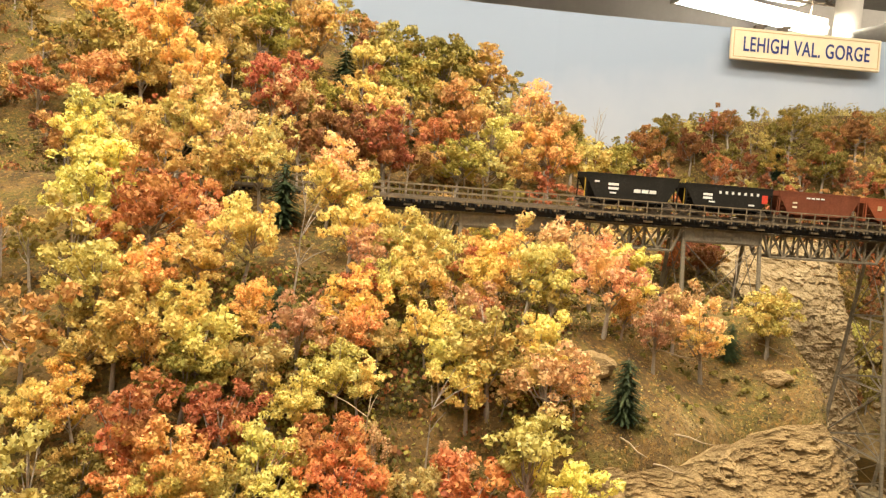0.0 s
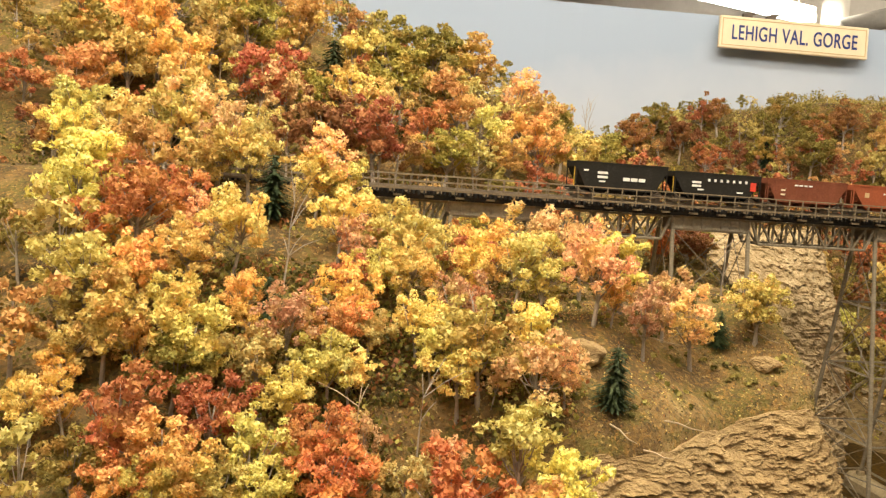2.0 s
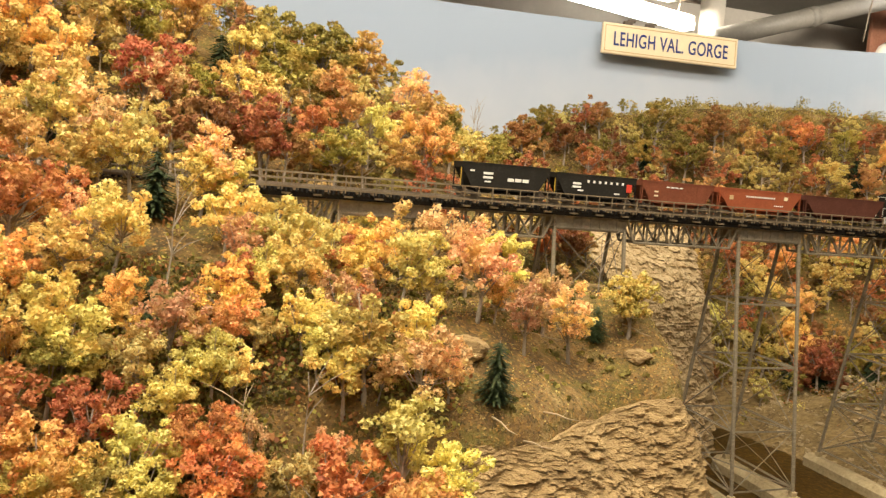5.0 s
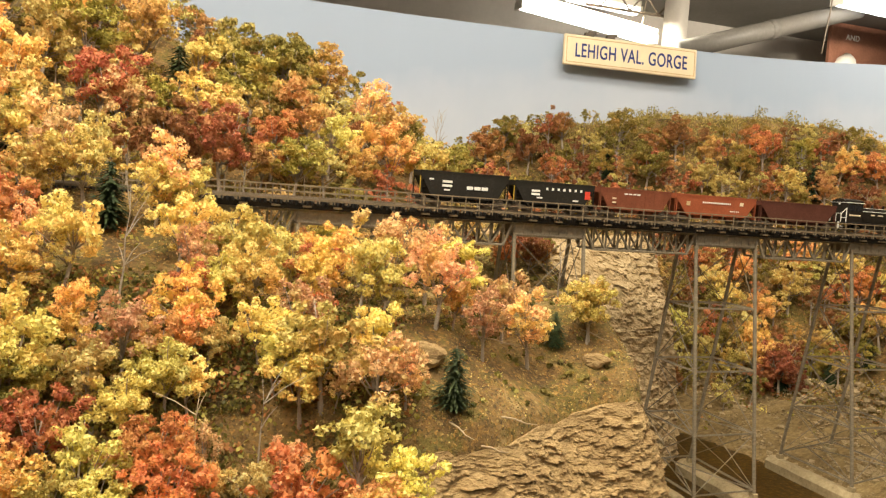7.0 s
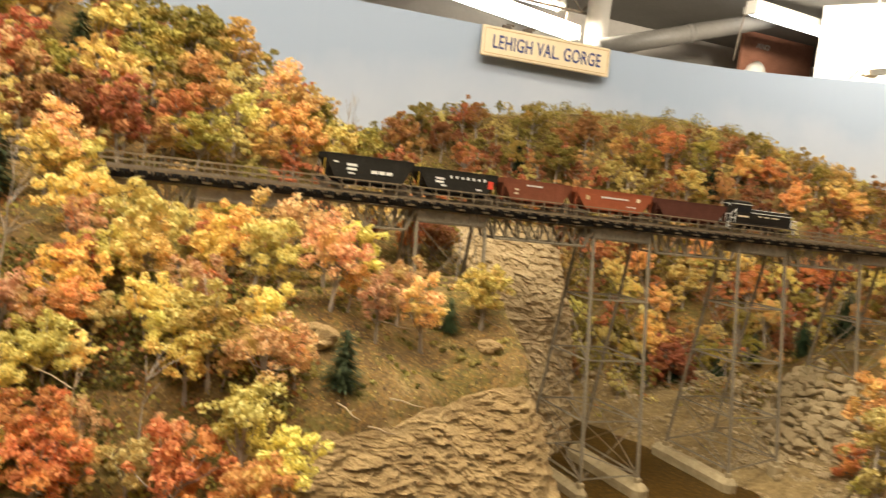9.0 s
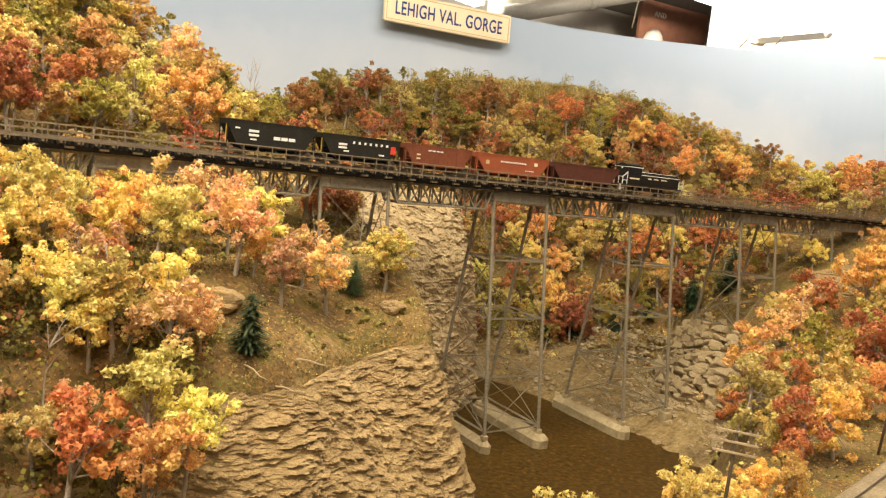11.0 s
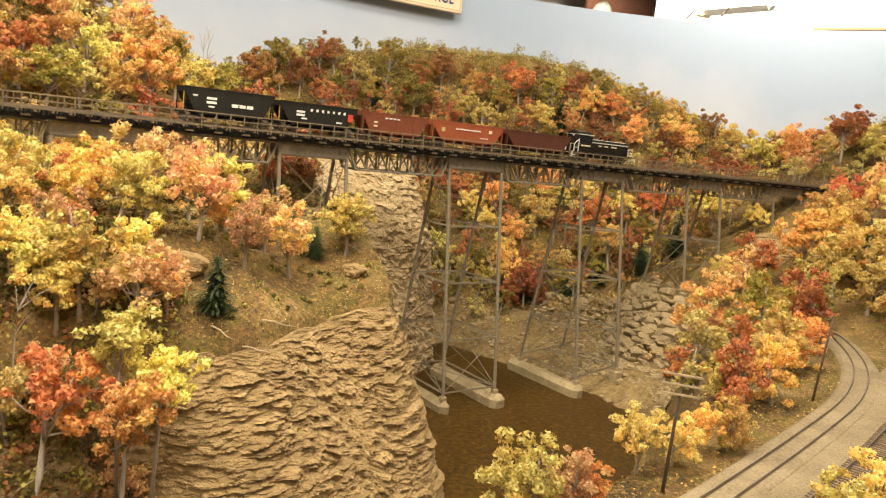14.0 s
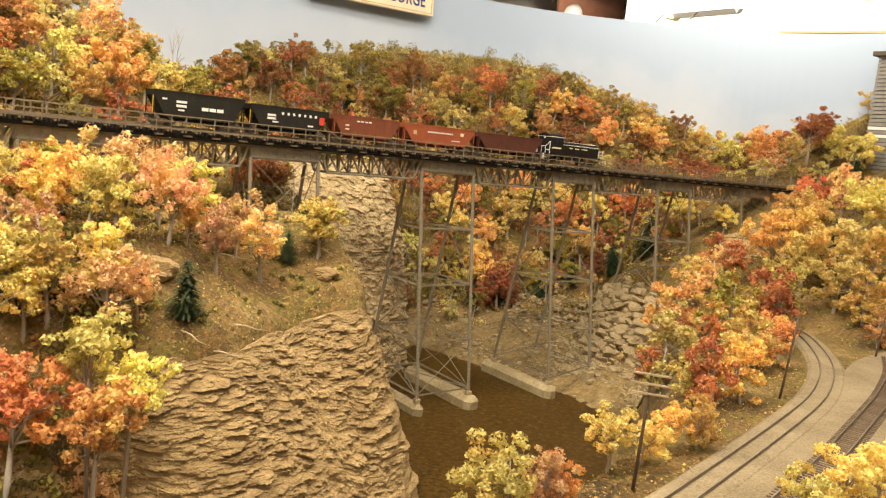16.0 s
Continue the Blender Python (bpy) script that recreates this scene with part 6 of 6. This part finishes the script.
strewn("fallen_leaves", 30000, lambda x, y, z: not_paved(x, y, z) & (z > 0.1) & (y > cliff_edge(x) - 0.03) & (fbm(x, y, 0.07, 3, 41) > -0.25), 0.0017, ("straw", "orange", "amber", "moss", "russet"), "fallen autumn leaves and low weeds on the slopes", "leaves", 8, (-0.6, 0.15, -0.42, 0.2))
strewn("fallen_leaves", 20000, lambda x, y, z: not_paved(x, y, z) & (z > 0.06) & (fbm(x, y, 0.06, 3, 47) > -0.1), 0.0024, ("russet", "moss", "olive", "orange"), "fallen autumn leaves on the far banks", "leaves", 9, (0.2, 1.6, -0.7, 0.6))
strewn("fallen_leaves", 16000, lambda x, y, z: (abs(z - 0.2) < 0.03) & off_the_line(x, y, 0.019) & (fbm(x, y, 0.05, 3, 44) > -0.18 + 0.5 * (x > 0.9 + 0.5 * y)), 0.0020, ("straw", "orange", "olive", "moss", "russet"), "fallen leaves and low weeds along the lower line", "leaves", 10, (-0.1, 1.0, -0.72, -0.3))
strewn("beach_litter", 12000, lambda x, y, z: (z > 0.03) & (z < 0.13), 0.0026, ("russet", "moss", "olive", "straw", "moss", "russet"), "scattered leaves on the tan river beach", "leaves", 12, (0.45, 1.0, -0.1, 0.42))


def ridge_fuzz():
    """Fine straw and scrub standing along the ridge in front of the painted sky."""
    rnd = np.random.RandomState(71)
    x, y = rnd.uniform(0.05, 1.88, 150000), rnd.uniform(-0.05, 0.97, 150000)
    d = backdrop_distance(x, y)
    keep = (d > 0.006) & (d < 0.19) & ~outside(x, y) & (rnd.rand(len(x)) < 1.1 - d / 0.2)
    x, y = x[keep], y[keep]
    z = ground(x, y)
    n = len(x)
    a = rnd.normal(size=(n, 3)) * np.array([1, 1, 0.5])
    a /= np.linalg.norm(a, axis=1)[:, None]
    lump = 0.5 + 1.6 * np.clip(fbm(x, y, 0.05, 3, 73) + 0.3, 0, 1)
    up = np.stack([rnd.normal(0, 0.5, n), rnd.normal(0, 0.5, n), np.ones(n)], -1) * (rnd.uniform(0.004, 0.012, n) * lump)[:, None]
    p = np.stack([x, y, z - 0.001], -1) + up * rnd.uniform(0, 0.9, (n, 1))
    w = rnd.uniform(0.0012, 0.0028, (n, 1))
    v = np.stack([p - a * w, p + a * w, p + up * 0.5], 1).reshape(-1, 3)
    tagged(new("ridge_scrub", mesh_of("ridge_scrub", v, np.arange(3 * n).reshape(n, 3), LEAVES["straw"])), "fine straw-coloured scrub along the top of the ridge", "scrub", kind="stuff")


ridge_fuzz()

# ---- sign on the backdrop and what shows above it ----
def text_mesh(words, size, deep, fat, mat):
    """Capitals in the built-in font, as a mesh centred on its origin."""
    cu = bpy.data.curves.new("lettering", "FONT")
    cu.body, cu.size, cu.align_x, cu.align_y, cu.extrude, cu.offset = words, size, "CENTER", "CENTER", deep, fat
    cu.space_character = 1.08
    tmp = new("lettering_curve", cu)
    me = bpy.data.meshes.new_from_object(tmp.evaluated_get(bpy.context.evaluated_depsgraph_get()))
    bpy.data.objects.remove(tmp)
    me.materials.append(mat)
    return me


def name_board():
    s = thing("name_board", (0.69, 0.907, 0.832), "cream wooden name board with blue hand-painted capitals", "sign")
    s.rotation_euler = (radians(-4), 0, radians(-3.8))
    w, h = 0.189, 0.0385
    part("board", box_bm([(-w, -0.006, -h, w, 0.004, h)], 0.002), CREAM_PAINT, s)
    part("border", box_bm([(-w + 0.006, -0.0072, h - 0.008, w - 0.006, -0.0058, h - 0.0062), (-w + 0.006, -0.0072, -h + 0.0062, w - 0.006, -0.0058, -h + 0.008), (-w + 0.006, -0.0072, -h + 0.0062, -w + 0.0078, -0.0058, h - 0.0062), (w - 0.0078, -0.0072, -h + 0.0062, w - 0.006, -0.0058, h - 0.0062)]), OCHRE_PAINT, s, "thin ochre border line")
    me = text_mesh("LEHIGH VAL. GORGE", 0.044, 0.0006, 0.0004, BLUE_PAINT)
    lo, hi = min(v.co.x for v in me.vertices), max(v.co.x for v in me.vertices)
    k = 0.318 / (hi - lo)
    piece("lettering", me, s, Matrix.Translation((0, -0.0072, -0.002)) @ Matrix.Rotation(radians(90), 4, "X") @ Matrix.Diagonal((k, 1.12, 1, 1)), "blue capital letters")
    for x in (-0.12, -0.06):
        part("hanger_clip", box_bm([(x - 0.012, -0.004, h - 0.001, x + 0.012, 0.006, h + 0.009), (x - 0.002, -0.003, h + 0.008, x + 0.02, 0.003, h + 0.014)], 0.001), DARK_STEEL, s, "dark spring clip")


name_board()


def slab_bm(plan, z0, z1):
    """A flat board with the given outline."""
    bm = bmesh.new()
    low, high = [bm.verts.new((x, y, z0)) for x, y in plan], [bm.verts.new((x, y, z1)) for x, y in plan]
    n = len(plan)
    bm.faces.new(low[::-1])
    bm.faces.new(high)
    for i in range(n):
        bm.faces.new((low[i], low[(i + 1) % n], high[(i + 1) % n], high[i]))
    bmesh.ops.recalc_face_normals(bm, faces=list(bm.faces))
    return bm


def tube_fixture(x0, x1, y, z, drop, label):
    """A bare-tube strip light hung under the ceiling."""
    f = thing("strip_light", ((x0 + x1) / 2, y, z), label, "strip light", "fluorescent strip lights")
    h = (x1 - x0) / 2
    f.rotation_euler = (0, radians(drop), 0)
    part("housing", box_bm([(-h, -0.07, 0.045, h, 0.07, 0.11)], 0.008), WHITE_PAINT, f)
    for yy in (-0.05, 0.05):
        bm = bmesh.new()
        bmesh.ops.create_cone(bm, cap_ends=True, segments=14, radius1=0.022, radius2=0.022, depth=2 * h - 0.04, matrix=Matrix.Translation((0, yy, 0.02)) @ Matrix.Rotation(radians(90), 4, "Y"))
        part("tube", bm, TUBE_GLOW, f, "glowing fluorescent tube")
    for e in (-1, 1):
        part("end_cap", box_bm([(e * h - 0.012, -0.075, -0.01, e * h + 0.012, 0.075, 0.06)], 0.004), WHITE_PAINT, f)
        piece("hanger", mesh_of("hanger", *tube([(e * h * 0.8, 0, 0.1), (e * h * 0.8, 0, 2.35 - z)], [0.005, 0.005], 6), DARK_STEEL), f)


tube_fixture(2.10, 3.32, 5.0, 1.86, 6, "bright bare-tube fluorescent strip light over the room")
tube_fixture(2.75, 3.45, 5.5, 2.16, 3, "bright bare-tube fluorescent strip light over the room")
tube_fixture(4.63, 5.75, 4.4, 2.17, 2, "bright bare-tube fluorescent strip light over the room")
tube_fixture(2.4, 3.3, 0.9, 1.30, 0, "bright bare-tube fluorescent strip light beyond the backdrop")


def pipe(name, a, b, r, mat, label, category):
    v, f = tube([a, Vector(a).lerp(Vector(b), 0.5), b], [r] * 3, 20)
    collar = tube([Vector(a).lerp(Vector(b), 0.48), Vector(a).lerp(Vector(b), 0.52)], [r * 1.08] * 2, 20)
    return tagged(new(name, mesh_of(name, *joined([(v, f), collar]), mat, flat=False)), label, category)


pipe("column", (3.56, 5.05, -1.05), (3.56, 5.05, 2.35), 0.10, GREY_WALL, "round beige column standing in the room", "column")
duct = thing("duct", (4.4, 2.42, 1.61), "pale cream overhead duct with a dark strap", "duct")
part("casing", box_bm([(-0.05, -0.03, -0.085, 0.05, 0.56, 0.20)], 0.03), WHITE_WALL, duct)
part("flange", box_bm([(-0.06, 0.52, -0.095, 0.06, 0.575, 0.21)], 0.01), CREAM_PAINT, duct)
for yy, zz in ((0.42, 0.0), (0.12, 0.0)):
    piece("hanger_strap", mesh_of("hanger_strap", *tube([(-0.13, yy, 0.9), (-0.135, yy + 0.03, 0.2), (-0.14, yy + 0.10, -0.08), (-0.13, yy + 0.17, -0.13)], [0.006] * 4, 5), DARK_STEEL), duct, None, "thin dark cable")
pipe("conduit", (3.30, 4.6, 1.68), (5.05, 4.6, 2.24), 0.075, PIPE_PAINT, "thick grey pipe slanting up to the ceiling", "pipe")
pipe("conduit", (-1.5, 5.9, 1.80), (9.0, 5.9, 1.98), 0.06, GREY_WALL, "long grey pipe along the far wall", "pipe")
board = thing("wall_board", (6.06, 5.4, 1.9), "red-brown board with a short white word on it", "board")
part("panel", box_bm([(-0.55, -0.02, -0.45, 0.42, 0.02, 0.44)], 0.004), BRICK_PANEL, board)
piece("lettering", text_mesh("AND", 0.075, 0.003, 0.0, WHITE_PAINT), board, Matrix.Translation((-0.28, -0.022, 0.31)) @ Matrix.Rotation(radians(90), 4, "X"), "small white capitals")
lattice = thing("ceiling_truss", (3.2, 5.2, 2.16), "dark open steel truss under the ceiling", "truss")
for z in (-0.075, 0.09):
    part("chord", box_bm([(-0.42, -0.012, z - 0.010, 0.42, 0.012, z + 0.010)], 0.002), DARK_STEEL, lattice)
strut_bar = bar_mesh("strut", 0.014, 0.014, DARK_STEEL)
for k in range(6):
    a = -0.42 + 0.14 * k
    bar_between("strut", strut_bar, (a, 0, -0.07 if k % 2 else 0.085), (a + 0.14, 0, 0.085 if k % 2 else -0.07), lattice)
for e in (-0.38, 0.38):
    bar_between("hanger", strut_bar, (e, 0, 0.09), (e, 0, 0.19), lattice)
cord = tube([(4.573, 4.4, 2.35), (4.57, 4.4, 2.15), (4.55, 4.41, 1.95), (4.52, 4.4, 1.78)], [0.006] * 4, 6)
tagged(new("cable", mesh_of("cable", *cord, DARK_STEEL, flat=False)), "thin dark cable hanging from the ceiling", "cable")
lamp = thing("clip_lamp", (5.59, 5.36, 1.90), "white clip-on reflector lamp", "lamp")
shade_v, shade_f = tube([(0, 0, 0), (0.05, 0, 0.02), (0.13, 0, 0.04)], [0.04, 0.09, 0.12], 18)
piece("shade", mesh_of("shade", shade_v, shade_f, WHITE_PAINT, flat=False), lamp)
part("arm", box_bm([(-0.36, -0.012, -0.03, 0.0, 0.012, -0.006)], 0.004), WHITE_PAINT, lamp)
wall_strip("partition", [(5.26, 4.22), (7.2, 0.2)], -1.05, 2.35, 0.08, WHITE_WALL, "white partition wall beyond the backdrop")
valance = thing("wall_shelf", (2.0, 0.2, 0.90), "tan shelf board jutting out behind the backdrop", "shelf")
plan = [(-0.072, 0.294), (0.007, -0.001), (0.06, -0.20), (0.25, -0.20), (0.185, 0.083), (0.129, 0.214)]
part("board", slab_bm(plan, 0.0, 0.008), OCHRE_PAINT, valance)
for px, py in ((0.10, 0.16), (0.15, -0.16)):
    part("post", box_bm([(px - 0.01, py - 0.01, -1.95, px + 0.01, py + 0.01, 0.0)], 0.002), GREY_WALL, valance)
bin_house = thing("plank_shed", (1.825, 0.03, 0.0), "weathered grey plank shed with a pale skirting board", "shed")
foot = float(ground(1.80, 0.03))
part("core", box_bm([(-0.018, -0.082, foot - 0.02, 0.03, 0.068, 0.80)], 0.001), TIE_WOOD, bin_house)
for k in range(30):
    z = foot + 0.004 + k * (0.80 - foot) / 30
    part("plank", box_bm([(-0.0225 - 0.0012 * (k % 3 == 0), -0.083, z, -0.018, 0.072, z + (0.80 - foot) / 30 * 0.8)]), WHITE_WALL if k in (9, 11) else GREY_PLANK, bin_house)
part("roof", box_bm([(-0.035, -0.09, 0.80, 0.035, 0.085, 0.812)], 0.001), TIE_WOOD, bin_house)
